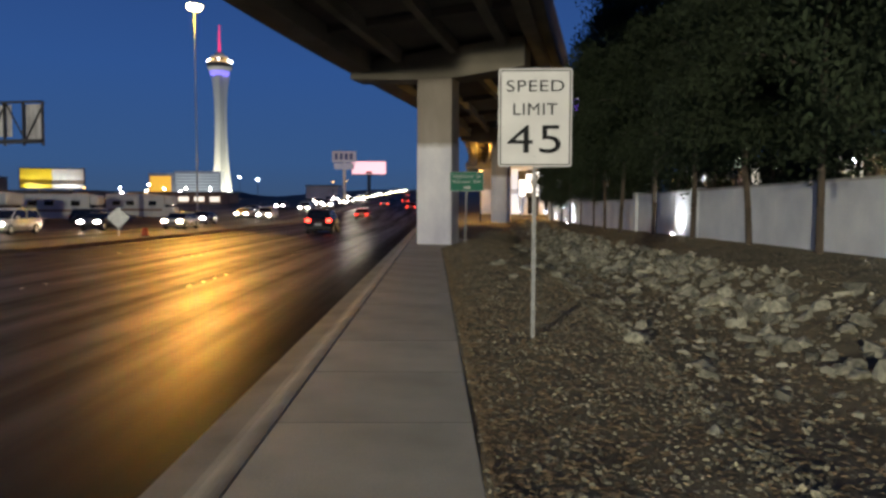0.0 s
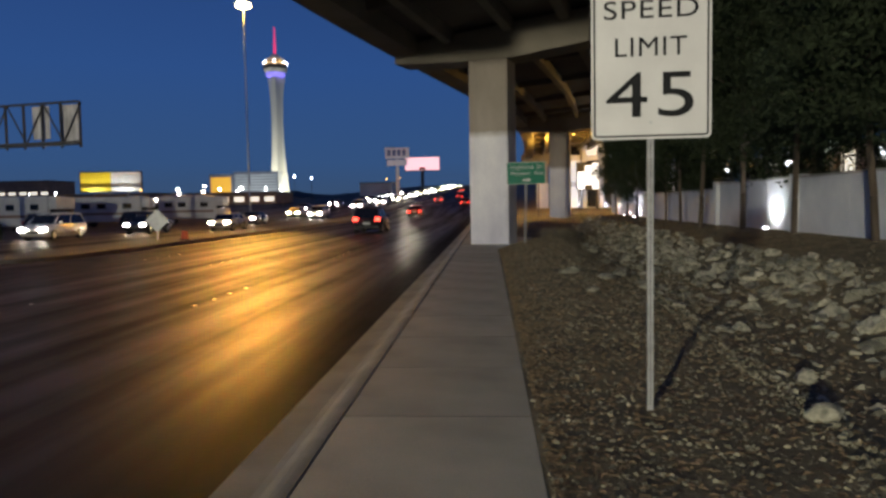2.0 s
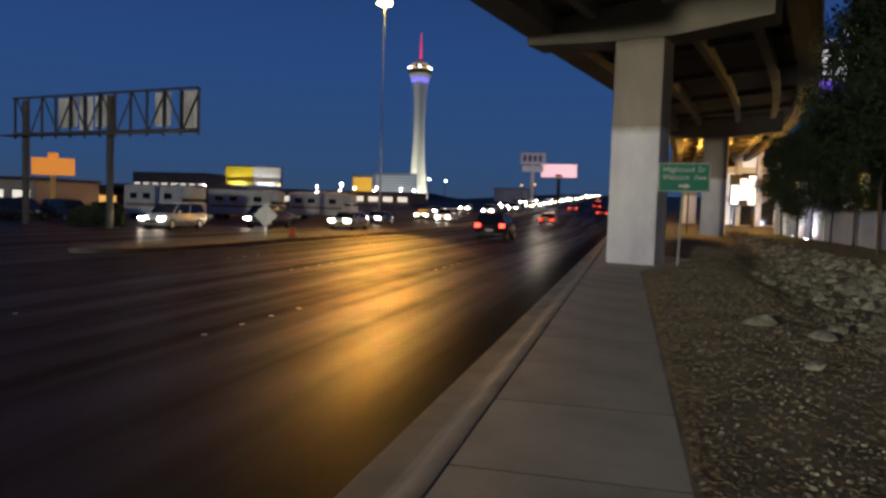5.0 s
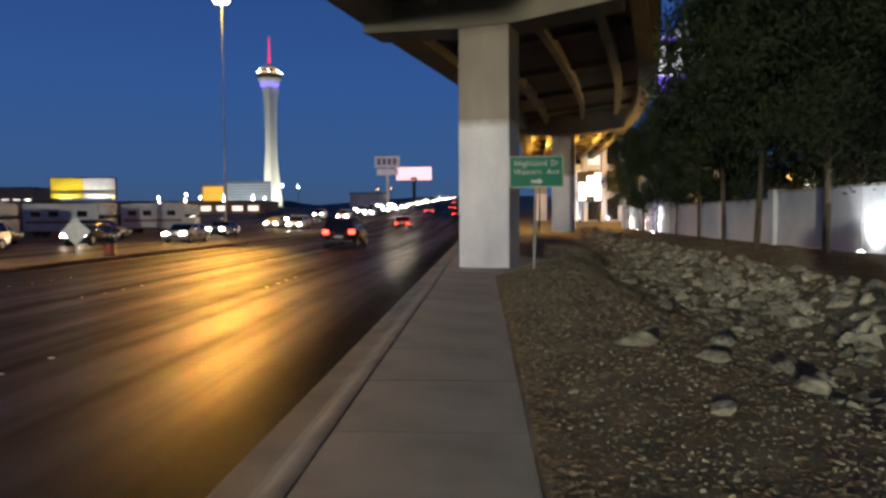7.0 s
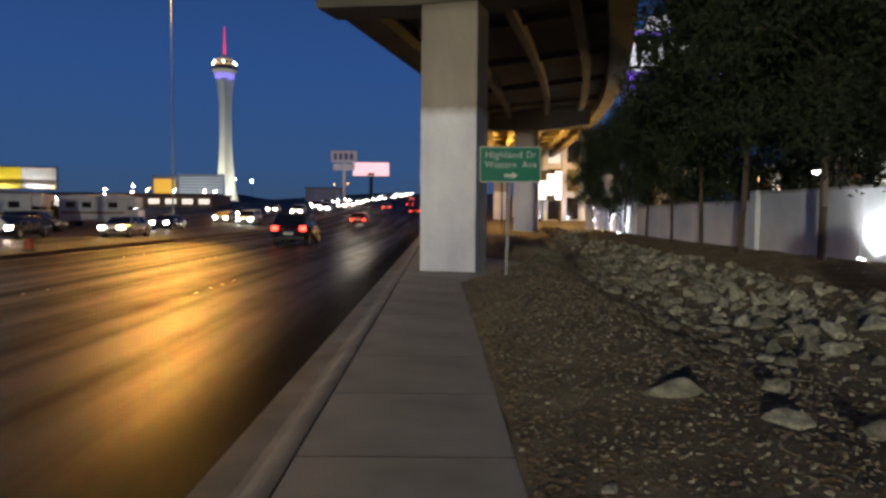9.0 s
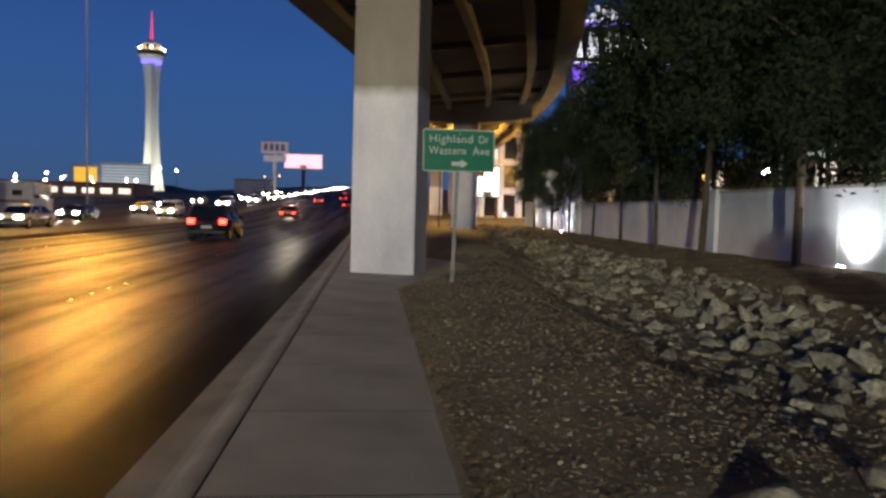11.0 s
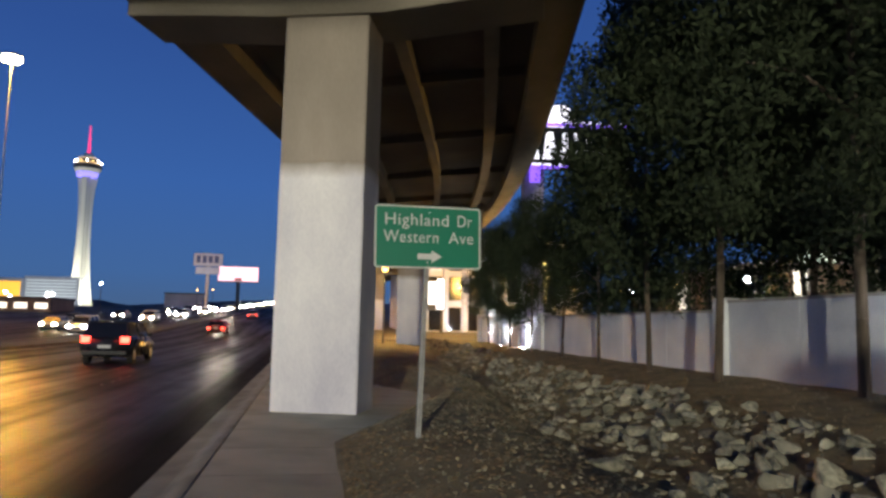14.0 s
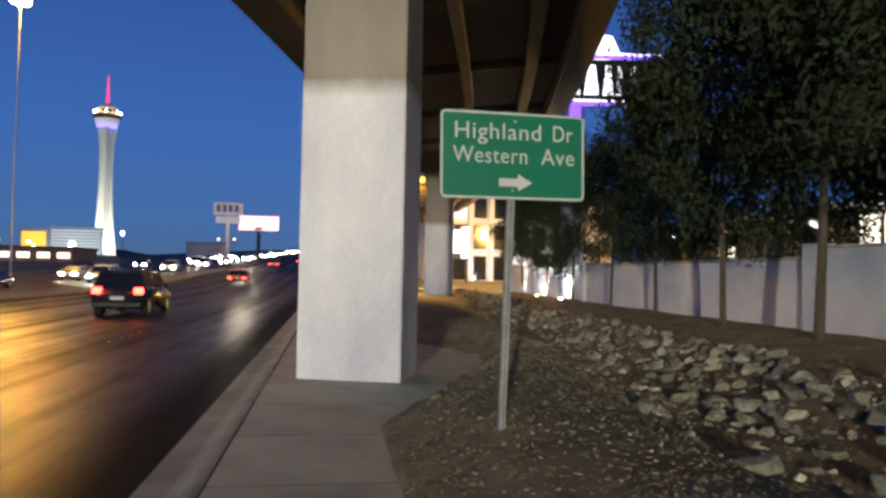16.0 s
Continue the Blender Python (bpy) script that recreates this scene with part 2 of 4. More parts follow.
def strip(points_left, points_right, bm=None):
    bm = bm or bmesh.new()
    a = [bm.verts.new(p) for p in points_left]
    b = [bm.verts.new(p) for p in points_right]
    for i in range(len(a) - 1):
        bm.faces.new((a[i], b[i], b[i + 1], a[i + 1]))
    return bm


def sweep(bm, profile, path):
    """Closed profile of (side, height) pairs carried along path of (x, y, z, side_x, side_y)."""
    rings = [[bm.verts.new((x + s * sx, y + s * sy, z + h)) for s, h in profile] for x, y, z, sx, sy in path]
    n = len(profile)
    for a, b in zip(rings, rings[1:]):
        for i in range(n):
            bm.faces.new((a[i], a[(i + 1) % n], b[(i + 1) % n], b[i]))
    bm.faces.new(rings[0])
    bm.faces.new(rings[-1][::-1])
    return bm


def letters(text, height, width, material, parent, m, depth=0.004, name="lettering"):
    """Text as a mesh in its own xz plane, lower left corner at the origin of m, fitted to height and width."""
    cu = bpy.data.curves.new(name, "FONT")
    cu.body, cu.extrude, cu.offset, cu.space_character = text, 0.05, 0.0, 1.08
    tmp = new("lettering_source", cu)
    bpy.context.view_layer.update()
    me = bpy.data.meshes.new_from_object(tmp.evaluated_get(bpy.context.evaluated_depsgraph_get()))
    bpy.data.objects.remove(tmp)
    xs, ys = [v.co.x for v in me.vertices], [v.co.y for v in me.vertices]
    caps = 0.69
    x0, w = min(xs), max(xs) - min(xs)
    for v in me.vertices:
        v.co = Vector(((v.co.x - x0) / w * width, -depth * (0.5 + v.co.z * 10), v.co.y / caps * height))
    me.materials.clear()
    me.materials.append(material)
    ob = new(name, me)
    ob.parent = parent
    ob.matrix_local = m
    return ob


def smooth01(v):
    v = min(max(v, 0), 1)
    return v * v * (3 - 2 * v)


def hill(x, y):
    """Height of the land: level near by, then the road climbs towards the overpass."""
    k = min(y, 700) - 88
    side = smooth01((x + 125) / 60) * smooth01((260 - x) / 160)
    return 0.0165 * (k + math.hypot(k, 9.0)) * side


ROCK_LEFT = [(-30, 4.2), (4, 4.4), (8.4, 4.7), (15.5, 5.15), (22, 5.3), (27, 5.5), (33, 6.0), (40, 6.9), (54, 7.6), (70, 8.0)]
ROCK_RIGHT = [(-30, 9.0), (11, 9.2), (22, 8.9), (31, 9.15), (42, 9.8), (54, 10.4), (70, 10.6)]


def along(table, y):
    return float(np.interp(y, [p[0] for p in table], [p[1] for p in table]))


PAVED = [(-40, 2.44), (29.0, 2.44), (29.9, 2.62), (31.3, 3.2), (33.4, 4.1), (35.3, 4.95), (36.6, 5.0), (40, 3.6), (44, 2.6), (46, 2.44), (80, 2.44)]


def verge(x, y):
    """Height of the planted strip between sidewalk and garden wall."""
    l, r = along(ROCK_LEFT, y), along(ROCK_RIGHT, y)
    crown = 0.40 * smooth01((y - 9) / 16)
    far = smooth01((y - 40) / 22)
    s = along(PAVED, y)
    if x < s - 0.1:
        return -0.05
    if x < l:
        u = (x - s) / max(l - s, 0.1)
        z = -0.012 + crown * math.sin(math.pi * min(max(u, 0), 1))
    elif x < r:
        u = (x - l) / (r - l)
        z = -0.012 - 0.34 * math.sin(math.pi * u) * (1 - 0.6 * u) * (1 - 0.7 * far) + 0.38 * u * u
    else:
        z = 0.35 + 0.20 * smooth01((x - r) / 2.5)
    z = z * (1 - 0.5 * far) + 0.40 * far * (1 if x > 4 else smooth01((x - s) / 1.6))
    return z + 0.03 * noise.noise((x * 0.7, y * 0.7, 0.0))


# ---- ground, road, sidewalk ----
xs = [-2500, -1200, -600, -300, -160, -120, -90, -60, -45, -30, -16, -2, 0.5, 2.2, 2.36]
xs += [2.46 + 0.35 * i for i in range(30)] + [13.2, 14, 16, 20, 30, 60, 100, 180, 260, 500, 1000, 2500]
ys = [-300, -120, -60, -30, -15] + [-10 + 0.5 * i for i in range(150)] + [66 + 4 * i for i in range(10)] + [110 + 15 * i for i in range(16)] + [360, 420, 500, 600, 699, 760, 900, 1500, 2500, 4200]
bm = bmesh.new()
grid = []
for y in ys:
    row = []
    for x in xs:
        if x < 2.3:
            z = -0.42
        elif x < 2.44:
            z = -0.05
        elif x < 13.2:
            z = verge(x, y) if y < 74 else 0.26
        else:
            z = 0.30
        row.append(bm.verts.new((x, y, z + hill(x, y))))
    grid.append(row)
for a, b in zip(grid, grid[1:]):
    for i in range(len(xs) - 1):
        bm.faces.new((a[i], a[i + 1], b[i + 1], b[i]))
ground = tagged(part("ground", bm, DIRT, smooth=True), "brown dirt ground with leaf litter beside the road", "ground", kind="structure")


def ribbon(name, x0, x1, z, ya, yb, material, label, category, step=12.0, thick=0.25):
    n = max(2, int((yb - ya) / step) + 1)
    yy = [ya + (yb - ya) * i / (n - 1) for i in range(n)]
    b = sweep(bmesh.new(), [(x0, z - thick), (x1, z - thick), (x1, z), (x0, z)], [(0, y, hill(-5, y), 1, 0) for y in yy])
    return tagged(part(name, b, material), label, category, kind="structure")


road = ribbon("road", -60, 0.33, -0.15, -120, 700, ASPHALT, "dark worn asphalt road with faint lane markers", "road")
kerb_run = [(0, y, hill(-5, y), 1, 0) for y in range(-60, 340, 6)]
gutter = tagged(part("gutter", sweep(bmesh.new(), [(0.332, -0.35), (0.618, -0.35), (0.618, -0.122), (0.332, -0.142)], kerb_run), KERB), "grey concrete gutter along the road", "gutter", kind="structure")
kerb = tagged(part("kerb", sweep(bmesh.new(), [(0.62, -0.35), (0.925, -0.35), (0.925, -0.004), (0.90, 0.0), (0.86, -0.002), (0.81, -0.016), (0.76, -0.045), (0.70, -0.088), (0.62, -0.118)],
                                 kerb_run), KERB), "grey rolled concrete kerb beside the sidewalk", "kerb", kind="structure")
lot = tagged(part("parking_lot", boxed(-230, -60.01, -60, 240, -0.4, -0.14), LOT), "dark asphalt parking lot", "parking lot", kind="structure")
side_road = tagged(part("side_road", boxed(4.0, 120, 75.5, 91, 0.1, 0.46), SIDE_ASPHALT), "asphalt side street passing below the bridge", "road", kind="structure")
median_run = [(-15.2, y, hill(-5, y), w0, 0) for y, w0 in ((27.0, 0.12), (27.3, 0.4), (28.2, 0.7), (30.0, 0.9), (34.0, 1.0))]
median_run += [(-15.2, y, hill(-5, y), 1, 0) for y in range(40, 340, 8)]
median = tagged(part("median", sweep(bmesh.new(), [(-1.4, -0.3), (1.4, -0.3), (1.4, -0.02), (1.25, 0.02), (-1.25, 0.02), (-1.4, -0.02)], median_run), MEDIAN),
                "raised dark median island with a narrow nose", "median", kind="structure")

# ---- bridge ----
EDGE = [(-60, -10.5), (-30, -9.2), (0, -7.35), (12, -6.0), (22, -4.35), (27, -3.35), (33, -2.0), (40, -0.3), (47, 1.45), (57, 3.55), (66, 4.8), (75, 5.7), (100, 7.2), (150, 9.0), (220, 10.0)]


def deck_path(y0, y1, step=2.5):
    out = []
    n = int((y1 - y0) / step)
    for i in range(n + 1):
        y = y0 + (y1 - y0) * i / n
        x = sum(along(EDGE, y + d) for d in (-6, -3, 0, 3, 6)) / 5
        s = (along(EDGE, y + 6) - along(EDGE, y - 6)) / 12
        # side direction: square to the run of the deck
        k = 1 / math.hypot(1, s)
        out.append((x, y, 0.0, k, -s * k))
    return out


DECK_W = 9.25


def tilt(s):
    return 0.09 * s


def bar(bm, s0, s1, z0, z1, path):
    return sweep(bm, [(s0, z0 + tilt(s0)), (s1, z0 + tilt(s1)), (s1, z1 + tilt(s1)), (s0, z1 + tilt(s0))], path)


run = deck_path(-6, 150)
bridge = thing("flyover_bridge", "curved concrete flyover ramp with ribbed dark underside", "bridge")
part("deck_slab", bar(bmesh.new(), 0.0, DECK_W, 8.75, 9.05, run), SOFFIT_SHADED, bridge)
for s0, s1 in ((0.0, 0.16), (DECK_W - 0.16, DECK_W)):
    part("parapet", bar(bmesh.new(), s0 - 0.14, s1 + 0.14, 8.06 if s0 < 1 else 8.35, 9.95, run), GIRDER, bridge)
for s0, w, z in ((0.32, 0.62, 8.0), (2.2, 0.32, 8.2), (4.8, 0.32, 8.2), (7.05, 0.4, 8.2)):
    part("girder", bar(bmesh.new(), s0, s0 + w, z, 8.74, run), GIRDER, bridge)
part("edge_girder", bar(bmesh.new(), DECK_W - 0.9, DECK_W - 0.31, 8.1, 8.74, run), GIRDER, bridge)
for y in [-4 + 6.5 * i for i in range(23)]:
    seg = deck_path(y - 0.11, y + 0.11, 0.2)
    part("diaphragm", bar(bmesh.new(), 0.95, DECK_W - 1.0, 8.45, 8.73, seg), SOFFIT_SHADED, bridge)


def pier(name, cx, cy, base, turn, left, right, label, top=7.6):
    t = thing(name, label, "bridge pier", pose(cx, cy, 0, 0, 0, turn))
    w, d = 0.84, 0.64
    part("painted_base", box(bmesh.new(), -w, w, -d, d, base - 0.6, 4.72, bevel=0.05), PIER_WHITE, t, "white graffiti-cover paint on concrete")
    part("shaft", box(bmesh.new(), -w + 0.004, w - 0.004, -d + 0.004, d - 0.004, 4.7, 7.9, bevel=0.05), PIER_GREY, t)
    b = bmesh.new()
    # hammerhead cap, tapering to its ends
    under_line = [(-left, top + 0.15), (-w - 0.3, top), (w + 0.3, top), (right, top + 0.35)]
    prof = under_line + [(right, 8.5 + tilt(4.4 + right)), (-left, 8.5 + tilt(4.4 - left))]
    f0 = [b.verts.new((v, -0.75, z)) for v, z in prof]
    f1 = [b.verts.new((v, 0.75, z)) for v, z in prof]
    b.faces.new(f0)
    b.faces.new(f1[::-1])
    for i in range(6):
        b.faces.new((f0[i], f1[i], f1[(i + 1) % 6], f0[(i + 1) % 6]))
    bmesh.ops.bevel(b, geom=list(b.edges), offset=0.03, segments=1, affect="EDGES")
    part("cap_beam", b, GIRDER, t)
    return t


pier("bridge_pier", 2.33, 33.49, 0.0, -18, 4.15, 4.2, "tall rectangular concrete pier, lower half painted white, on the sidewalk")
pier("bridge_pier", 8.15, 64.3, 0.42, -10, 3.6, 4.4, "rectangular concrete pier with white painted base beside rocks")
pier("bridge_pier", 9.9, 108, 0.4, -6, 3.0, 5.5, "distant rectangular concrete pier in orange light")


# ---- signs ----
def rounded_plate(w, h, r, thick, z0=0.0, y0=0.0):
    b = bmesh.new()
    pts = []
    for cx, cz, a0 in ((w / 2 - r, h - r, 0), (-w / 2 + r, h - r, 90), (-w / 2 + r, r, 180), (w / 2 - r, r, 270)):
        for i in range(6):
            a = radians(a0 + 18 * i)
            pts.append((cx + r * math.cos(a), cz + r * math.sin(a)))
    f = [b.verts.new((x, y0, z + z0)) for x, z in pts]
    k = [b.verts.new((x, y0 + thick, z + z0)) for x, z in pts]
    b.faces.new(f)
    b.faces.new(k[::-1])
    for i in range(len(pts)):
        j = (i + 1) % len(pts)
        b.faces.new((f[i], k[i], k[j], f[j]))
    return b


def ring_plate(w, h, r, line, thick, z0, y0):
    """Thin border line round a plate."""
    b = bmesh.new()
    loops = []
    for ins in (0.0, line):
        rr = max(r - ins, 0.004)
        pts = []
        for sx, sz, a0 in ((1, 1, 0), (-1, 1, 90), (-1, -1, 180), (1, -1, 270)):
            cx, cz = sx * (w / 2 - ins - rr), h / 2 + sz * (h / 2 - ins - rr)
            for i in range(6):
                a = radians(a0 + 18 * i)
                pts.append((cx + rr * math.cos(a), cz + rr * math.sin(a)))
        loops.append(pts)
    n = len(loops[0])
    rings = [[b.verts.new((x, y, z + z0)) for x, z in lp] for y in (y0, y0 + thick) for lp in loops]
    o0, i0, o1, i1 = rings
    for i in range(n):
        j = (i + 1) % n
        for p, q in ((o0, i0), (i0, i1), (i1, o1), (o1, o0)):
            b.faces.new((p[i], p[j], q[j], q[i]))
    return b


def perforated_post(parent, h, w=0.05, below=0.4):
    b = boxed(-w / 2, w / 2, 0.0, w, -below, h, bevel=0.006)
    post = part("post", b, POST_STEEL, parent, "square galvanised steel post")
    hb = bmesh.new()
    z = 0.06
    while z < h - 0.05:
        bmesh.ops.create_circle(hb, cap_ends=True, segments=8, radius=0.006, matrix=Matrix.Translation((0, -0.0012, z)) @ Matrix.Rotation(radians(90), 4, "X"))
        z += 0.0254
    tagged(part("perforations", hb, SIGN_BLACK, post, "row of small punched holes"), kind="stuff")


speed = thing("speed_limit_sign", "white speed limit 45 sign on a square steel post in gravel", "road sign", pose(3.40, 8.44, 0.0, 0, 0, -4.25))
perforated_post(speed, 3.30)
face = part("sign_face", rounded_plate(0.914, 1.219, 0.04, 0.005, 2.172, -0.006), SIGN_WHITE, speed)
part("border", ring_plate(0.876, 1.181, 0.03, 0.014, 0.003, 2.191, -0.009), SIGN_BLACK, face)
for txt, h, w, z in (("SPEED", 0.140, 0.715, 1.219 - 0.285), ("LIMIT", 0.145, 0.545, 1.219 - 0.575), ("45", 0.345, 0.665, 1.219 - 1.045)):
    letters(txt, h, w, SIGN_BLACK, face, pose(-w / 2 - (0.0 if txt != "45" else 0.01), -0.0075, 2.172 + z))
for z in (2.30, 3.26):
    part("bolt", tubed((0, -0.012, z), (0, -0.004, z), 0.012, n=8), STEEL, speed)

street = thing("street_guide_sign", "green street guide sign with white lettering on a steel post", "road sign", pose(3.35, 27.75, 0.0, 0, 1.5, 4.9))
perforated_post(street, 3.0, 0.06)
street_z = 2.335
face_turn = Matrix.Translation((0, 0, 2.72)) @ Matrix.Rotation(radians(-2.3), 4, "Y") @ Matrix.Translation((0, 0, -2.72))
gface = part("sign_face", rounded_plate(1.335, 0.77, 0.05, 0.005, street_z, -0.006), SIGN_GREEN, street)
gface.matrix_local = face_turn
part("border", ring_plate(1.325, 0.76, 0.047, 0.018, 0.003, street_z + 0.005, -0.009), SIGN_WHITE, gface)
for txt, h, w, x, z in (("Highland", 0.142, 0.786, -0.535, 0.528), ("Dr", 0.142, 0.185, 0.368, 0.528),
                        ("Western", 0.142, 0.678, -0.555, 0.318), ("Ave", 0.142, 0.312, 0.255, 0.318)):
    letters(txt, h, w, SIGN_WHITE, gface, pose(x, -0.0075, street_z + z))
b = bmesh.new()
prof = [(-0.155, 0.115), (0.02, 0.115), (0.02, 0.075), (0.15, 0.15), (0.02, 0.225), (0.02, 0.185), (-0.155, 0.185)]
fr = [b.verts.new((x + 0.02, -0.010, street_z + z)) for x, z in prof]
bk = [b.verts.new((x + 0.02, -0.0062, street_z + z)) for x, z in prof]
b.faces.new(fr)
for i in range(7):
    b.faces.new((fr[i], bk[i], bk[(i + 1) % 7], fr[(i + 1) % 7]))
part("arrow", b, SIGN_WHITE, gface)
for z in (street_z + 0.08, street_z + 0.69):
    part("bolt", tubed((0, -0.012, z), (0, -0.004, z), 0.012, n=8), STEEL, street)

diamond = thing("diamond_sign", "back of a grey metal diamond warning sign on the median", "road sign", pose(-15.9, 41.0, 0.02, 0, 0, 6))
part("post", boxed(-0.03, 0.03, -0.03, 0.03, -0.3, 1.6), STEEL, diamond)
b = boxed(-0.45, 0.45, -0.05, -0.04, -0.45, 0.45, bevel=0.003)
bmesh.ops.transform(b, matrix=Matrix.Translation((0, 0, 1.06)) @ Matrix.Rotation(radians(45), 4, "Y"), verts=b.verts)
part("sign_back", b, ALU, diamond)

drum = thing("traffic_drum", "small dark orange traffic drum on the median nose", "traffic drum", pose(-14.4, 41.0, 0.02))
part("base", tubed((0, 0, 0), (0, 0, 0.06), 0.28, 0.26, n=16), TYRE, drum)
part("barrel", tubed((0, 0, 0.06), (0, 0, 0.5), 0.2, 0.15, n=16), mat("drum_orange", (0.28, 0.06, 0.02), rough=0.6), drum)

# ---- garden wall ----
wall = thing("wall_east", "white painted block garden wall with stepped top", "wall", kind="structure")
WX = 12.5


def wall_run(y0, y1, top):
    n = max(1, round((y1 - y0) / 3.05))
    for i in range(n):
        a, c = y0 + (y1 - y0) * i / n, y0 + (y1 - y0) * (i + 1) / n
        part("panel", boxed(WX + random.uniform(-0.008, 0.008), WX + 0.2, a + 0.012, c - 0.012, -0.2, top), WALL_PAINT, wall)
        part("cap", boxed(WX - 0.03, WX + 0.23, a + 0.004, c - 0.004, top + 0.002, top + 0.07, bevel=0.012), WALL_CAP, wall)


wall_run(-30, 36.3, 2.38)
wall_run(36.32, 63.6, 2.14)
for y, t in ((27.9, 2.5), (36.3, 2.5), (51.2, 2.3), (55.0, 2.3), (58.8, 2.3), (63.8, 2.35)):
    part("pilaster", boxed(WX - 0.14, WX + 0.34, y - 0.24, y + 0.24, -0.2, t, bevel=0.015), WALL_PAINT, wall)
part("return_panel", boxed(WX + 0.36, 30, 63.7, 63.9, -0.2, 2.14), WALL_PAINT, wall)

for y, p in ((29.55, 210), (53.2, 200), (57.0, 200), (61.4, 240), (13.5, 170)):
    up = thing("wall_uplight", "small bright white ground uplight at the garden wall", "ground light", pose(WX - 0.42, y, 0.53), group="wall uplights")
    part("housing", tubed((0, 0, -0.1), (0.03, 0, 0.10), 0.075, 0.085, n=12), DARK_STEEL, up)
    part("lens", tubed((0.031, 0, 0.101), (0.034, 0, 0.118), 0.078, 0.075, n=12), LED, up, "glowing white lens")
    lamp("uplight_beam", (WX - 0.42, y, 0.70), p, (0.92, 0.95, 1.0), 0.06, "SPOT", (WX + 0.1, y, 1.7), 125, 1.0)

# ---- trees ----
def make_tree(seed, height, spread):
    r = random.Random(seed)
    t = thing("street_tree", "dense dark green tree with slender trunk beside the wall", "tree", group="trees along the wall")
    b = bmesh.new()
    lean = r.uniform(-0.25, 0.25)
    pts = [Vector((0, 0, -1.1)), Vector((lean * 0.3 * r.uniform(0.5, 1), lean * 0.5, 1.2)), Vector((lean * 0.4, lean, 2.5)), Vector((lean * 0.2, lean * 1.4, height * 0.55)), Vector((0, lean * 1.2, height * 0.86))]
    rad = [0.115, 0.095, 0.085, 0.06, 0.02]
    for i in range(4):
        tube(b, pts[i], pts[i + 1], rad[i], rad[i + 1], 9)
    ends = []
    for i in range(13):
        k = r.uniform(0.0, 1.0)
        base = pts[2].lerp(pts[4], k)
        a = r.uniform(0, 6.283)
        ln = spread * (1.0 - 0.55 * k) * r.uniform(0.55, 1.0)
        tip = base + Vector((math.cos(a) * ln, math.sin(a) * ln, r.uniform(0.0, 1.3)))
        mid = base.lerp(tip, 0.5) + Vector((0, 0, 0.25))
        tube(b, base, mid, 0.05, 0.03, 6)
        tube(b, mid, tip, 0.03, 0.01, 5)
        ends += [mid, tip, mid.lerp(tip, 0.5), tip + Vector((0, 0, -0.6))]
    part("trunk", b, BARK, t, "slender brown trunk with limbs", smooth=True)
    verts, faces = [], []
    centres = list(ends)
    for i in range(112):
        k = r.random() ** 0.8
        a, z = r.uniform(0, 6.283), 2.4 + (height - 2.55) * k
        w = spread * (0.55 + 0.5 * math.sin(math.pi * min(k * 0.9 + 0.18, 1))) * math.sqrt(r.random())
        centres.append(Vector((math.cos(a) * w, math.sin(a) * w, z)))
    for c in centres:
        cr = r.uniform(0.55, 1.05)
        for j in range(185):
            v = Vector((r.gauss(0, 1), r.gauss(0, 1), r.gauss(0, 0.75)))
            v = c + v.normalized() * cr * r.random() ** 0.45
            s = r.uniform(0.05, 0.105)
            u = Vector((r.gauss(0, 1), r.gauss(0, 1), r.gauss(0, 1))).normalized()
            w2 = u.orthogonal().normalized()
            i0 = len(verts)
            verts += [v - u * s, v + w2 * s * 0.45, v + u * s - Vector((0, 0, s * 0.4)), v - w2 * s * 0.45]
            faces.append((i0, i0 + 1, i0 + 2, i0 + 3))
    me = bpy.data.meshes.new("crown")
    me.from_pydata([tuple(v) for v in verts], [], faces)
    me.materials.append(LEAF)
    cr_ob = new("crown", me)
    cr_ob.parent = t
    cr_ob["label"] = "crown of small dark green leaves"
    return t


kinds = [make_tree(11, 10.5, 3.1), make_tree(23, 9.6, 2.8), make_tree(37, 11.5, 3.3)]
spots = [(11.8, 17.35), (11.9, 21.5), (11.9, 26.6), (11.6, 30.4), (11.1, 34.3), (11.3, 38.0), (11.7, 42.6), (11.6, 46.0), (11.7, 50.4), (11.9, 54.6), (11.9, 58.9), (11.9, 12.2), (11.8, 7.0), (16.5, 24.0), (17.5, 33.0), (16.8, 15.0), (16.0, 28.5), (16.5, 19.5), (14.6, 31.5), (15.2, 36.5), (14.5, 40.4), (14.4, 44.5), (14.4, 48.4), (14.2, 25.0), (14.2, 35.0), (18.5, 39.5), (19, 29.5)]
for i, (x, y) in enumerate(spots):
    r = random.Random(100 + i)
    s = r.uniform(0.92, 1.08) * (0.97 if x > 15.8 else float(np.interp(y, (30.6, 34.4, 38, 42.6, 46, 60), (1.0, 0.92, 0.74, 0.60, 0.54, 0.54))))
    m = pose(x, y, 0.52 if x < 12.5 else 1.1, 0, 0, r.uniform(0, 360))
    src = kinds[i % 3]
    if i < 3:
        src.matrix_world = m
    else:
        t = copy_thing(src, m)
        wide = s
        t.scale = (wide, wide, s * r.uniform(1.0, 1.12) if s > 0.8 else s * 1.2)

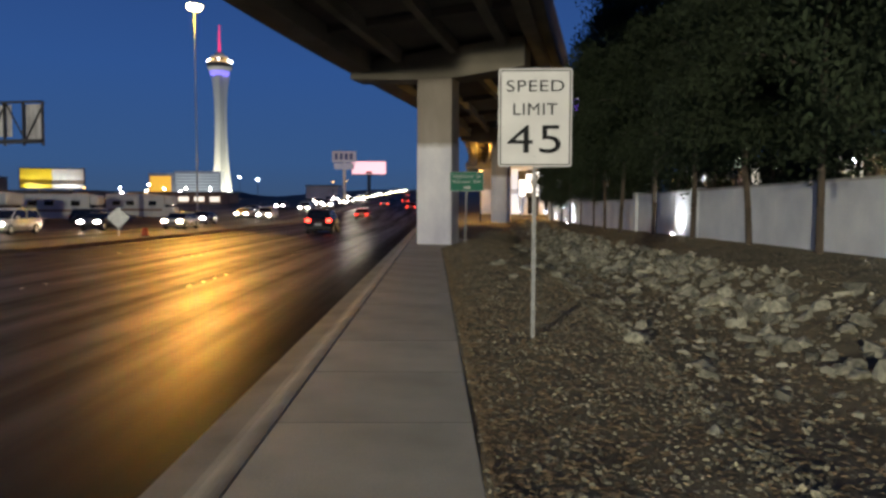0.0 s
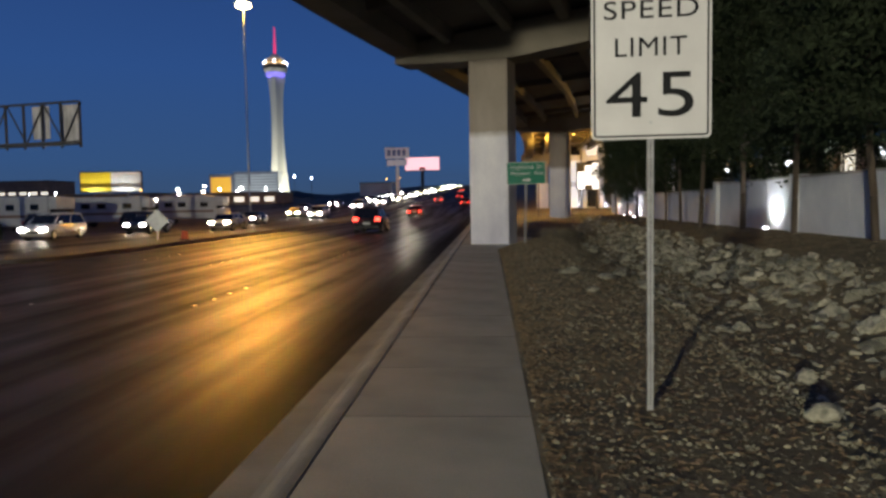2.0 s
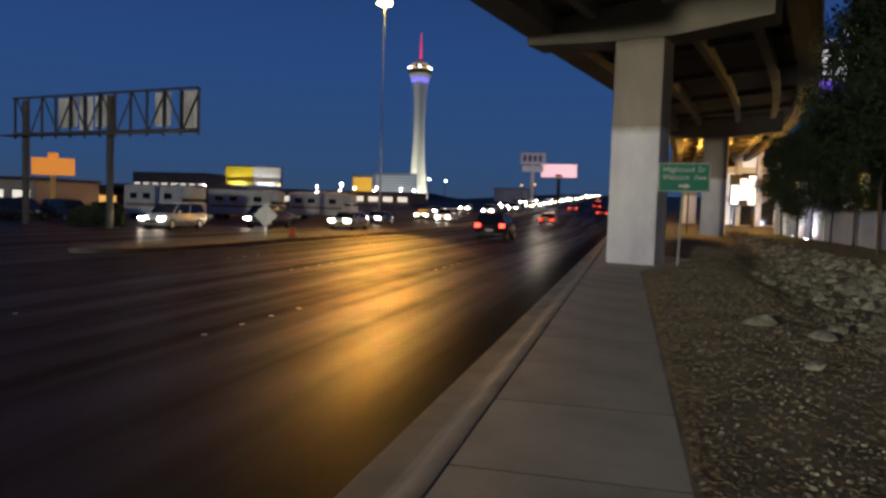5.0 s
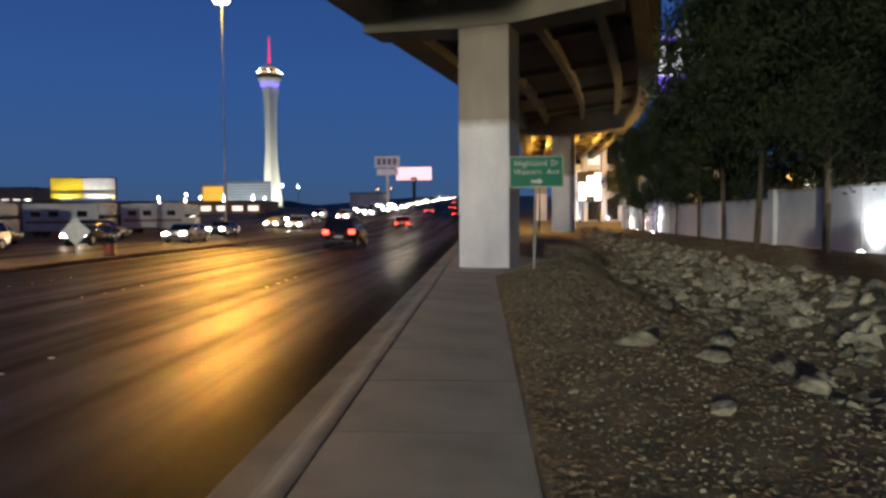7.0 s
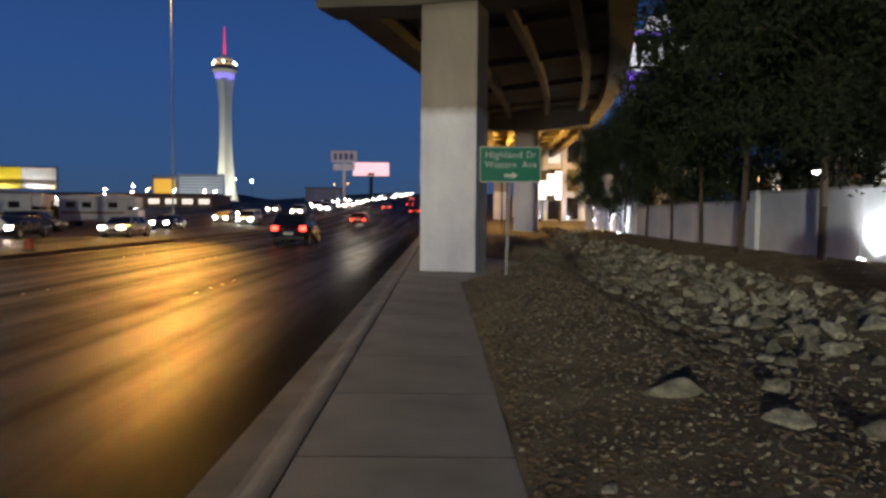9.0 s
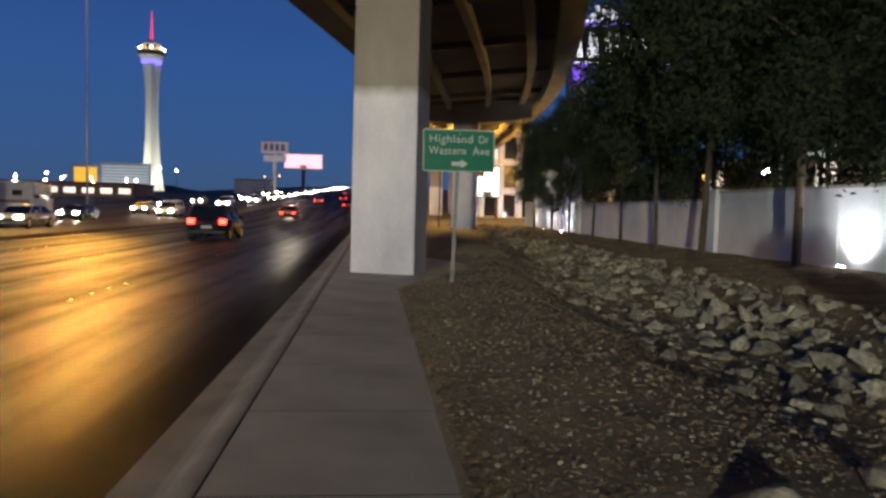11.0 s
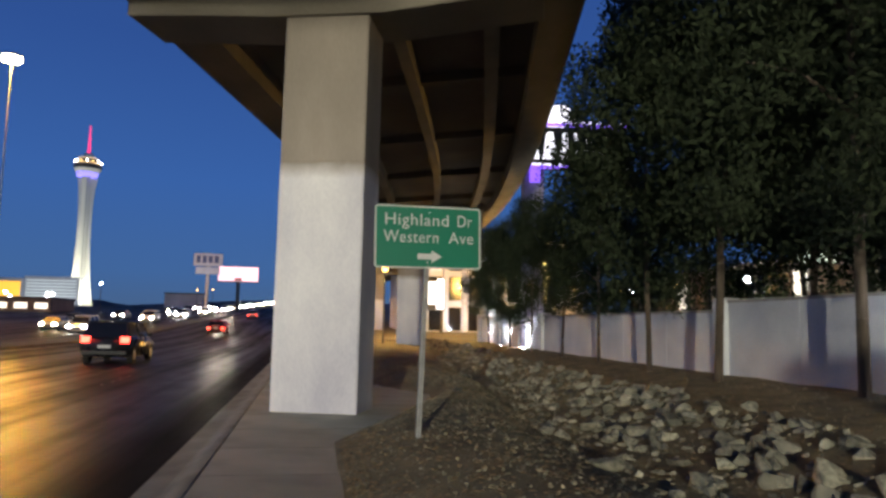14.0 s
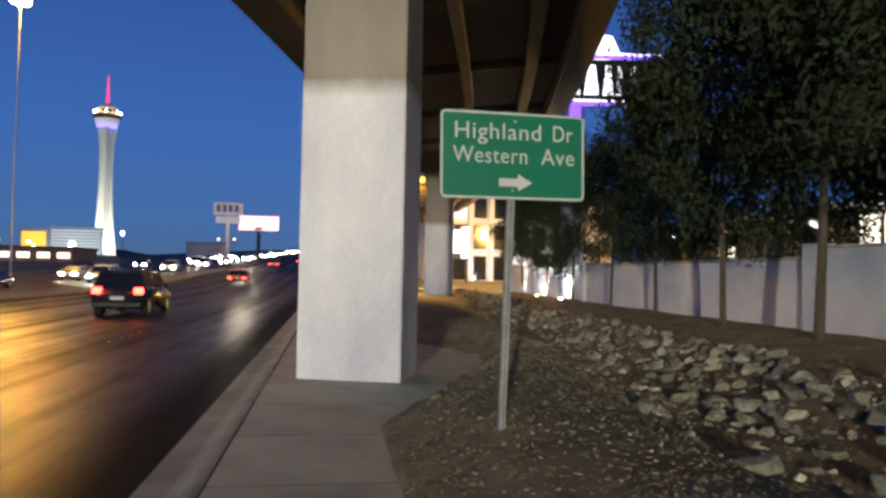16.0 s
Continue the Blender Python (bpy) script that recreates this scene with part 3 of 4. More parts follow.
# ---- high masts and street lamps ----
def high_mast(x, y, z, glow_mat, label, base):
    t = thing("high_mast_lamp", label, "street lamp", pose(x, y, base))
    h = z - base
    part("pole", tubed((0, 0, -0.5), (0, 0, h), 0.14, 0.07, n=14), STEEL, t)
    part("ring", tubed((0, 0, h - 0.25), (0, 0, h), 0.55, 0.6, n=20), DARK_STEEL, t)
    for i in range(6):
        a = radians(60 * i)
        c = (math.cos(a) * 0.75, math.sin(a) * 0.75, h - 0.25)
        hd = part("lamp_head", tubed((c[0], c[1], h - 0.3), (c[0], c[1], h + 0.15), 0.36, 0.2, n=12), DARK_STEEL, t)
        part("lens", ball(bmesh.new(), (c[0], c[1], h - 0.36), 0.38, 12), glow_mat, hd, "glowing orange lens")


high_mast(*MAST, MAST_GLOW, "tall high-mast street lamp with glowing orange heads", -0.15 + hill(MAST[0], MAST[1]))

# unseen post and shade, added to carry back_light
backlamp = thing("street_lamp", "unseen steel street lamp standing in for lights behind the camera", "street lamp", pose(BACK[0] - 1.6, BACK[1], -0.15))
part("pole", tubed((0, 0, -0.3), (0, 0, BACK[2] + 0.25), 0.1, 0.06, n=12), STEEL, backlamp)
part("arm", tubed((0, 0, BACK[2] + 0.2), (1.6, 0, BACK[2] + 0.25), 0.045, 0.035, n=8), STEEL, backlamp)
b = boxed(1.15, 2.05, -0.45, 0.45, BACK[2] + 0.15 - 0.035, BACK[2] + 0.32)
b.faces.ensure_lookup_table()
bmesh.ops.delete(b, geom=[min(b.faces, key=lambda f: f.calc_center_median().z)], context="FACES_ONLY")
part("shade", b, DARK_STEEL, backlamp, "open-bottomed cut-off shade")

under = thing("street_lamp", "glowing orange lamp on a dark pole below the bridge", "street lamp", pose(6.0, 59.6, 4.7))
part("housing", boxed(-0.18, 0.18, -0.05, 0.2, -0.1, 0.25, bevel=0.03), DARK_STEEL, under)
part("lens", ball(bmesh.new(), (0, -0.12, 0.02), 0.17, 12), SODIUM, under)
part("pole", tubed((0, 0.1, -4.9), (0, 0.1, 0.0), 0.06, 0.045, n=8), DARK_STEEL, under)
lamp("underpass_light", (6.0, 59.45, 4.4), 900, (1.0, 0.55, 0.12), 0.15, "SPOT", (5.6, 58.6, 0.4), 105, 0.7)
lamp("side_street_light", (24.0, 83.0, 7.5), 14000, (1.0, 0.55, 0.12), 0.3)
lamp("bridge_underlight", (9.6, 80.0, 7.75), 6000, (1.0, 0.52, 0.08), 0.15)
bl = thing("bridge_light", "orange lamp hanging below the bridge over the side street", "lamp", pose(9.6, 80.0, 8.0))
part("stem", tubed((0, 0, 0.1), (0, 0, 0.75), 0.03, n=8), DARK_STEEL, bl)
part("housing", boxed(-0.25, 0.25, -0.25, 0.25, 0.0, 0.14, bevel=0.03), DARK_STEEL, bl)
part("lens", boxed(-0.2, 0.2, -0.2, 0.2, -0.05, -0.003, bevel=0.02), SODIUM, bl, "glowing orange lens")
sl = thing("street_lamp", "orange street lamp on the side street", "street lamp", pose(24, 86, 0.4))
part("pole", tubed((0, 0, -0.2), (0, 0, 8.0), 0.1, 0.06, n=10), STEEL, sl)
part("arm", tubed((0, 0, 7.9), (0, -3.0, 8.1), 0.05, 0.04, n=8), STEEL, sl)
part("head", boxed(-0.15, 0.15, -3.4, -2.8, 7.95, 8.15, bevel=0.03), SODIUM, sl, "glowing head")


# ---- far landmark tower and hotel ----
TX, TY = -417.0, 1435.0
tower = thing("observation_tower", "tall white concrete observation tower with lit pod and red mast", "tower", pose(TX, TY, 0))
T_WHITE = mat("tower_white", (0.80, 0.79, 0.70), (0.70, 0.69, 0.62), rough=0.8, scale=0.02, fine=0.3, bump=0)
T_GLASS = mat("tower_pod_dark", (0.10, 0.08, 0.06), rough=0.4, bump=0)
levels = [(0, 26.0), (25, 22.0), (60, 17.5), (100, 14.2), (140, 12.2), (180, 11.8), (215, 12.8), (240, 15.0), (258, 18.0)]
for k in range(3):
    b = bmesh.new()
    rings = []
    a = radians(120 * k + 30)
    for z, r in levels:
        w = 4.5 + 3.5 * (r - 11.8) / 14
        dx, dy = math.cos(a), math.sin(a)
        ring = []
        for u, v in ((r * 0.25, -w), (r, -w * 0.7), (r, w * 0.7), (r * 0.25, w)):
            ring.append(b.verts.new((dx * u - dy * v, dy * u + dx * v, z)))
        rings.append(ring)
    for p, q in zip(rings, rings[1:]):
        for i in range(4):
            b.faces.new((p[i], p[(i + 1) % 4], q[(i + 1) % 4], q[i]))
    b.faces.new(rings[0][::-1])
    b.faces.new(rings[-1])
    part("leg", b, T_WHITE, tower)
part("core", tubed((0, 0, 0), (0, 0, 262), 8.6, 7.8, n=24), T_WHITE, tower)


def disc(z0, r0, z1, r1, m, nm, lab=""):
    return part(nm, tubed((0, 0, z0), (0, 0, z1), r0 * 0.86, r1 * 0.86, n=40), m, tower, lab)


disc(261, 20.8, 268, 22, glow("pod_violet", (0.30, 0.25, 1.0), 1.0), "pod_neck", "violet lit band")
disc(268, 22, 275, 27, T_WHITE, "pod_base")
disc(275, 27.5, 283, 28, T_GLASS, "pod_deck")
disc(283, 27.0, 286, 26, glow("pod_gold", (1.0, 0.66, 0.3), 0.5), "pod_band", "gold lit ring")
disc(286, 24.5, 293, 22, T_GLASS, "pod_upper")
disc(293, 22, 295, 20, glow("pod_gold_bright", (1.0, 0.72, 0.4), 0.7), "pod_rim")
disc(295, 14, 304, 9, T_WHITE, "pod_crown")
for i in range(14):
    a = 6.283 * i / 14
    part("pod_light", ball(bmesh.new(), (23.0 * math.cos(a), 23.0 * math.sin(a), 288), 1.1, 8), LED if i % 2 else SODIUM, tower)
disc(304, 3.2, 358, 0.8, glow("mast_red", (1.0, 0.05, 0.18), 1.0), "mast", "red lit mast")
for dx, dy, w in ((-75, -70, 620000), (70, -85, 480000), (0, -60, 300000)):
    lamp("tower_flood", (TX + dx, TY + dy, 12), w, (1.0, 0.97, 0.78), 2.0, "SPOT", (TX, TY, 150), 110, 0.5)

hotel = thing("casino_hotel", "distant grey slab hotel block with lit window rows", "building", pose(-434, 1345, 0))
H_WALL = mat("hotel_wall", (0.50, 0.51, 0.52), rough=0.8, scale=0.05, fine=0.5, bump=0)
H_WIN = glow("hotel_window", (0.75, 0.8, 0.75), 0.28)
part("block", boxed(-43, 43, 0, 24, 0, 68), H_WALL, hotel)
part("parapet", boxed(-43.5, 43.5, -0.6, 24.5, 68, 70), H_WALL, hotel)
for r in range(11):
    part("window_band", boxed(-40, 40, -0.5, -0.05, 9 + r * 5.3, 11.4 + r * 5.3), H_WIN, hotel)
sign_block = thing("casino_sign_block", "distant building with a glowing amber screen", "building", pose(-498, 1335, 0))
part("block", boxed(-22, 22, 0, 20, 0, 66), H_WALL, sign_block)
part("screen", boxed(-19, 19, -0.8, -0.05, 24, 60), glow("amber_screen", (1.0, 0.52, 0.06), 0.75), sign_block, "glowing amber screen")
part("screen_foot", boxed(-16, -4, -1.6, -0.9, 24, 30), T_GLASS, sign_block)
lamp("hotel_flood", (-434, 1270, 6), 110000, (0.9, 0.95, 1.0), 2.0, "SPOT", (-434, 1345, 40), 120, 0.5)

# ---- hills on the skyline ----
b = bmesh.new()
top, bot = [], []
for i in range(90):
    x = -3200 + 72 * i
    h = 70 + 62 * noise.noise((x * 0.0011, 3.1, 0)) + 18 * noise.noise((x * 0.006, 7.7, 0))
    top.append((x, 4150, max(h, 12)))
    bot.append((x, 3900, -5))
strip(bot, top, b)
tagged(part("hills", b, mat("hill_haze", (0.05, 0.06, 0.08), rough=1, scale=0.01, fine=0.05, bump=0), smooth=True), "low dark desert hills on the horizon", "hills", kind="structure")


# ---- roadside signs in the distance ----
def two_post_board(name, label, cx, cy, z0, z1, w, turn, posts, base, panel_mats, depth=0.5, cat="billboard"):
    t = thing(name, label, cat, pose(cx, cy, base, 0, 0, turn))
    n = len(panel_mats)
    part("frame", boxed(-w / 2 - 0.15, w / 2 + 0.15, 0.03, depth, z0 - 0.18 - base, z1 + 0.18 - base, bevel=0.03), DARK_STEEL, t)
    for i, pm in enumerate(panel_mats):
        a = -w / 2 + w * i / n
        part("panel", boxed(a + 0.03, a + w / n - 0.03, -0.05, 0.028, z0 - base, z1 - base), pm, t)
    for x in posts:
        part("post", tubed((x, depth / 2, -0.5), (x, depth / 2, z0 - base - 0.1), 0.2, n=10), DARK_STEEL, t)
    return t


YEL = mat("board_yellow", (0.75, 0.60, 0.02), rough=0.6, scale=0.2, fine=2, bump=0)
PALE = mat("board_pale", (0.62, 0.66, 0.66), (0.40, 0.44, 0.46), rough=0.6, scale=0.4, fine=2, bump=0)
yb = two_post_board("roadside_billboard", "yellow and pale grey floodlit billboard on two posts", -69.9, 137.3, 5.35, 8.95, 11.0, 12, (-2.2, 3.2), -0.2 + hill(-69, 137), [YEL, PALE])
part("catwalk", boxed(-5.5, 5.5, -0.9, -0.1, 4.7, 4.8), DARK_STEEL, yb)
for x in (-2.75, 2.75):
    lamp("billboard_flood", (-69.9 + x, 135.1 + x * 0.2, 5.2), 700, (1, 0.98, 0.9), 0.1, "SPOT", (-69.9 + x, 137.3 + x * 0.2, 7.6), 130, 0.4)

WHITE_PANEL = mat("gas_sign_panel", (0.62, 0.66, 0.75), rough=0.5, scale=0.6, fine=4, bump=0)
GB = hill(-19.5, 176)
gas = thing("gas_station_sign", "pale two-panel gas station sign on a tall single post", "sign", pose(-19.6, 175.5, GB))
part("post", boxed(-0.3, 0.3, 0.0, 0.5, -0.6, 11.4), STEEL, gas)
part("upper_panel", boxed(-2.9, 2.9, -0.1, 0.6, 12.9 - GB, 15.5 - GB, bevel=0.06), WHITE_PANEL, gas)
part("lower_panel", boxed(-2.4, 2.4, -0.1, 0.6, 11.2 - GB, 12.6 - GB, bevel=0.06), WHITE_PANEL, gas)
BLUE_BAR = mat("gas_sign_bar", (0.06, 0.09, 0.25), rough=0.5, bump=0)
for i in range(4):
    part("letter_bar", boxed(-2.3 + 1.2 * i, -1.5 + 1.2 * i, -0.13, -0.102, 13.5 - GB, 15.0 - GB), BLUE_BAR, gas)
lamp("gas_sign_flood", (-19.6, 168, 8.5), 420, (0.9, 0.95, 1.0), 0.3, "SPOT", (-19.6, 175.5, 14.2), 60, 0.5)

LB = hill(-16, 204)
led = thing("led_billboard", "glowing pinkish white electronic billboard beside the highway", "billboard", pose(-16.2, 204, LB))
part("cabinet", boxed(-4.9, 4.9, 0, 0.8, 11.1 - LB, 15.1 - LB, bevel=0.05), DARK_STEEL, led)
part("screen", boxed(-4.75, 4.75, -0.06, -0.003, 11.4 - LB, 14.9 - LB), glow("led_screen", (1.0, 0.60, 0.66), 1.15), led, "glowing pinkish screen")
part("logo_bar", boxed(-0.9, 0.9, -0.09, -0.063, 11.5 - LB, 12.2 - LB), mat("logo_red", (0.5, 0.1, 0.1), rough=0.5, bump=0), led)
part("post", tubed((0, 0.4, -0.5), (0, 0.4, 11.2 - LB), 0.45, n=14), DARK_STEEL, led)

orange = thing("motel_sign", "orange lit motel sign on a yellow post", "sign", pose(-50.6, 64.7, -0.14, 0, 0, 25))
OR = glow("motel_orange", (1.0, 0.33, 0.03), 0.55)
part("board", boxed(-1.85, 1.85, -0.15, 0.15, 3.9, 5.5, bevel=0.05), OR, orange)
part("crest", boxed(-0.45, 0.45, -0.15, 0.15, 5.52, 6.0, bevel=0.1), OR, orange)
part("post", boxed(-0.2, 0.2, -0.12, 0.12, -0.2, 3.88), mat("yellow_post", (0.55, 0.32, 0.04), rough=0.5), orange)

# bare billboard skeleton
bare = thing("bare_billboard", "empty dark steel billboard frame with torn panels on two posts", "billboard", pose(-28.3, 44.0, -0.14, 0, 0, -12))
L0, L1, Z0, Z1 = -8.2, 7.5, 5.75, 8.0
for z in (Z0, Z1):
    part("rail", boxed(L0, L1, 0.0, 0.12, z - 0.06 if z > Z0 else z - 0.14, z + 0.06), DARK_STEEL, bare)
part("walkway", boxed(L0 - 0.1, L1 + 0.3, -0.8, -0.05, Z0 - 0.2, Z0 - 0.13), DARK_STEEL, bare)
n = 13
for i in range(n):
    x = L0 + (L1 - L0) * i / (n - 1)
    part("stringer", boxed(x - 0.05, x + 0.05, 0.13, 0.25, Z0 - 0.3, Z1 + 0.05), DARK_STEEL, bare)
    if i < n - 1:
        x2 = L0 + (L1 - L0) * (i + 1) / (n - 1)
        p, q = ((x, 0.32, Z0), (x2, 0.32, Z1)) if i % 2 else ((x, 0.32, Z1), (x2, 0.32, Z0))
        part("brace", tubed(p, q, 0.05, n=6), DARK_STEEL, bare)
TORN = mat("torn_panel", (0.80, 0.78, 0.75), (0.25, 0.23, 0.21), rough=0.9, scale=1.2, fine=5, bump=0.2, stretch=(1, 1, 0.4))
for a, c in ((-4.3, -2.6), (-2.4, -1.2), (-1.0, 0.3), (4.0, 5.2), (5.9, 7.2)):
    part("torn_panel", boxed(a, c, 0.4, 0.43, Z0 + 0.1 + 0.3 * random.random(), Z1 - 0.1), TORN, bare)
for x in (-7.6, 0.2):
    part("post", tubed((x, 0.5, -0.4), (x, 0.5, Z1 - 0.1), 0.21, n=12), DARK_STEEL, bare)


# ---- buildings and lots at the far side ----
def low_building(name, label, x0, x1, y0, y1, h, wall_m, windows=0, lit=None):
    base = -0.14 + hill(x0, y0)
    t = thing(name, label, "building", pose((x0 + x1) / 2, (y0 + y1) / 2, base))
    w, d = (x1 - x0) / 2, (y1 - y0) / 2
    part("wall", boxed(-w, w, -d, d, -0.5, h), wall_m, t)
    part("roof", boxed(-w - 0.25, w + 0.25, -d - 0.25, d + 0.25, h + 0.003, h + 0.35, bevel=0.05), DARK_STEEL, t)
    for i in range(windows):
        x = -w + (i + 0.5) * 2 * w / windows
        ww = 0.32 * 2 * w / windows
        wi = part("window", boxed(x - ww, x + ww, -d - 0.06, -d - 0.004, h * 0.25, h * 0.68), lit or CAR_GLASS, t)
        part("frame", boxed(x - ww - 0.08, x + ww + 0.08, -d - 0.1, -d - 0.063, h * 0.68, h * 0.72), DARK_STEEL, wi)
    return t


STUCCO = mat("stucco", (0.38, 0.33, 0.29), rough=0.9, scale=0.4, fine=6)
STUCCO_DARK = mat("brown_stucco", (0.20, 0.14, 0.11), rough=0.9, scale=0.4, fine=6)
PALE_WALL = mat("pale_wall", (0.55, 0.55, 0.55), rough=0.9, scale=0.3, fine=4)
SHOP = glow("shop_window", (1.0, 0.92, 0.78), 1.0)
SHOP_W = glow("orange_shop_window", (1.0, 0.5, 0.12), 1.0)
low_building("shop", "low tan building with lit windows", -76, -61.5, 74, 84, 3.6, STUCCO, 4, SHOP)
low_building("shop", "low brown building with dark windows", -66, -48, 92, 100, 3.4, STUCCO_DARK, 5)
low_building("shop", "orange lit roadside building", -86, -64, 92, 102, 3.2, mat("orange_wall", (0.5, 0.22, 0.05), rough=0.9), 3, SHOP_W)
low_building("warehouse", "low dark warehouse with lit openings", -70, -48, 172, 186, 2.6, STUCCO_DARK, 6, SHOP)
low_building("warehouse", "long grey warehouse with lit openings", -112, -84, 150, 170, 3.6, STUCCO, 5, SHOP)
low_building("shop", "small pale store beside the highway", -42, -31, 250, 262, 4.2, PALE_WALL)
low_store_lamp = (-32.5, 249.0, 5.6)
low_building("warehouse", "dark distant warehouse with lit windows", -210, -150, 320, 350, 9.0, STUCCO_DARK, 8, SHOP)
low_building("warehouse", "dark distant warehouse with lit windows", -130, -90, 380, 400, 7.0, STUCCO_DARK, 5, SHOP)
low_building("warehouse", "wide dark distant building", -330, -240, 520, 560, 14.0, STUCCO_DARK, 9, SHOP)
low_building("office_block", "distant dark office block with lit windows", -260, -215, 350, 372, 17.0, STUCCO_DARK, 8, SHOP)


def motorhome(m, s=1.0, label="white motorhome parked in the lot"):
    t = thing("motorhome", label, "motorhome", m, group="parked motorhomes")
    part("body", boxed(-1.2, 1.2, -3.6, 3.2, 0.55, 3.2, bevel=0.12), RVW, t)
    part("cab", boxed(-1.05, 1.05, -4.7, -3.58, 0.5, 1.75, bevel=0.15), RVW, t)
    part("overhang", boxed(-1.15, 1.15, -4.5, -3.61, 2.05, 3.1, bevel=0.15), RVW, t)
    part("windscreen", boxed(-0.95, 0.95, -4.15, -3.62, 1.72, 2.06), CAR_GLASS, t)
    part("stripe", boxed(-1.225, 1.225, -3.3, 2.9, 1.3, 1.55), mat("rv_stripe", (0.20, 0.12, 0.08), rough=0.5, bump=0), t)
    for y in (-2.2, 0.4, 2.0):
        part("side_window", boxed(-1.23, 1.23, y - 0.45, y + 0.45, 1.95, 2.5), CAR_GLASS, t)
    for x in (-1.0, 1.0):
        for y in (-3.9, 2.0):
            part("wheel", tubed((x - 0.14, y, 0.36), (x + 0.14, y, 0.36), 0.36, n=16), TYRE, t)
    return t


RVW = mat("rv_white", (0.50, 0.50, 0.48), (0.34, 0.34, 0.33), rough=0.45, scale=0.8, fine=8, bump=0.03)
rv = motorhome(pose(-40, 66, -0.15, 0, 0, 80))
for x, y, a in ((-48, 78, 85), (-38.5, 78, 100), (-34, 88, 95), (-55, 112, 70), (-44, 110, 80), (-62, 118, 60)):
    copy_thing(rv, pose(x, y, -0.15 + hill(x, y), 0, 0, a))

# lot and street lamps on the far side
def far_lamp(x, y, h, glow_mat, label):
    base = -0.15 + hill(x, y)
    t = thing("lot_lamp", label, "street lamp", pose(x, y, base), group="far street lamps")
    part("pole", tubed((0, 0, -0.3), (0, 0, h), 0.09, 0.06, n=8), DARK_STEEL, t)
    size = 0.10 + 0.00055 * y
    part("head", ball(bmesh.new(), (0, 0, h), size, 10), glow_mat, t)


rr = random.Random(5)
for i in range(190):
    y = rr.uniform(150, 900)
    x = -rr.uniform(0.25, 0.74) * y - 12
    far_lamp(x, y, rr.uniform(1.8, 3.8) + rr.uniform(0.0, 0.005) * y, rr.choice((LED, LED, SODIUM, HEAD, HEAD_WARM)), "distant glowing street lamp")
for x, y, h, g in ((-44, 190, 6.0, LED), (-62, 240, 7.0, LED), (-30, 265, 6.0, SODIUM), (-95, 160, 4.6, LED), (-58, 125, 4.0, SODIUM), (-75, 120, 3.6, LED), (-37.5, 140, 3.6, LED), (*low_store_lamp, SODIUM)):
    far_lamp(x, y, h, g, "bright lot lamp on a dark pole")

# ---- right side behind the wall ----
hs = thing("hotel_pylon_sign", "tall pylon sign with white lit panel and violet edges", "sign", pose(12.7, 54.0, -0.1, 0, 0, -4))
VIOLET = glow("violet_neon", (0.28, 0.12, 1.0), 1.0)
PURE = glow("sign_white_glow", (0.95, 0.93, 1.0), 1.15)
# violet wash from the sign is put into the pylon's base colour
part("pylon", boxed(-0.3, 0.75, 0.1, 0.7, 0.0, 9.8), mat("pylon_violet_lit", (0.45, 0.42, 0.6), rough=0.6), hs)
part("cabinet", boxed(-0.5, 5.2, 0.0, 0.7, 9.9, 12.0, bevel=0.04), SIGN_BLACK, hs)
for z in (9.8, 12.05):
    part("violet_edge", boxed(-0.55, 5.25, -0.1, 0.1, z, z + 0.16, bevel=0.03), VIOLET, hs)
    part("white_edge", boxed(-0.55, 5.25, -0.1, 0.1, z + 0.18, z + 0.26), PURE, hs)
part("dome", tubed((1.6, 0.3, 12.3), (1.6, 0.3, 13.1), 0.85, 0.5, n=20), PURE, hs)
# lettering that stands for a brand, as plain lit shapes
for x0, w in ((0.0, 0.75), (0.95, 0.7), (1.85, 0.5), (2.5, 0.3), (3.0, 0.7), (3.85, 0.7)):
    b = bmesh.new()
    pts = [(x0 - 0.3, 10.3), (x0 - 0.3 + w, 10.3), (x0 - 0.3 + w * 0.72, 11.7), (x0 - 0.3 + w * 0.28, 11.7)]
    fr = [b.verts.new((px, -0.08, pz)) for px, pz in pts]
    bk = [b.verts.new((px, -0.004, pz)) for px, pz in pts]
    b.faces.new(fr)
    for i in range(4):
        b.faces.new((fr[i], bk[i], bk[(i + 1) % 4], fr[(i + 1) % 4]))
    part("letter_shape", b, PURE, hs)
part("foot_band", boxed(0.0, 0.5, -0.05, 0.09, 9.1, 9.75), VIOLET, hs)

bld = thing("showroom", "white lit glass-fronted building across the side street", "building", pose(21, 104, 0.4))
SHOW_W = mat("showroom_white", (0.72, 0.73, 0.78), rough=0.6, scale=0.3, fine=3)
part("wall", boxed(-8.5, 14, 0.5, 14, -0.6, 11.5), SHOW_W, bld)
for i in range(9):
    part("column", boxed(-8.4 + i * 2.4, -7.9 + i * 2.4, 0.0, 0.48, 0, 11.2), SHOW_W, bld)
for i in range(8):
    for z in (0.6, 4.2, 7.8):
        part("window", boxed(-7.7 + i * 2.4, -6.2 + i * 2.4, 0.38, 0.49, z, z + 2.8), CAR_GLASS if (i * 5 + int(z)) % 4 else glow("showroom_light", (0.85, 0.9, 1.0), 0.45), bld)
part("roof", boxed(-8.8, 14.3, 0.2, 14.3, 11.51, 11.9), SHOW_W, bld)
for x, w in ((14.0, 560), (19.0, 560), (26.0, 560)):
    lamp("showroom_flood", (x, 99.5, 1.2), w, (0.85, 0.88, 1.0), 0.3, "SPOT", (x, 104, 7), 130, 0.6)
scr = thing("video_screen", "bright white glowing video screen", "screen", pose(15.3, 100, 0.4))
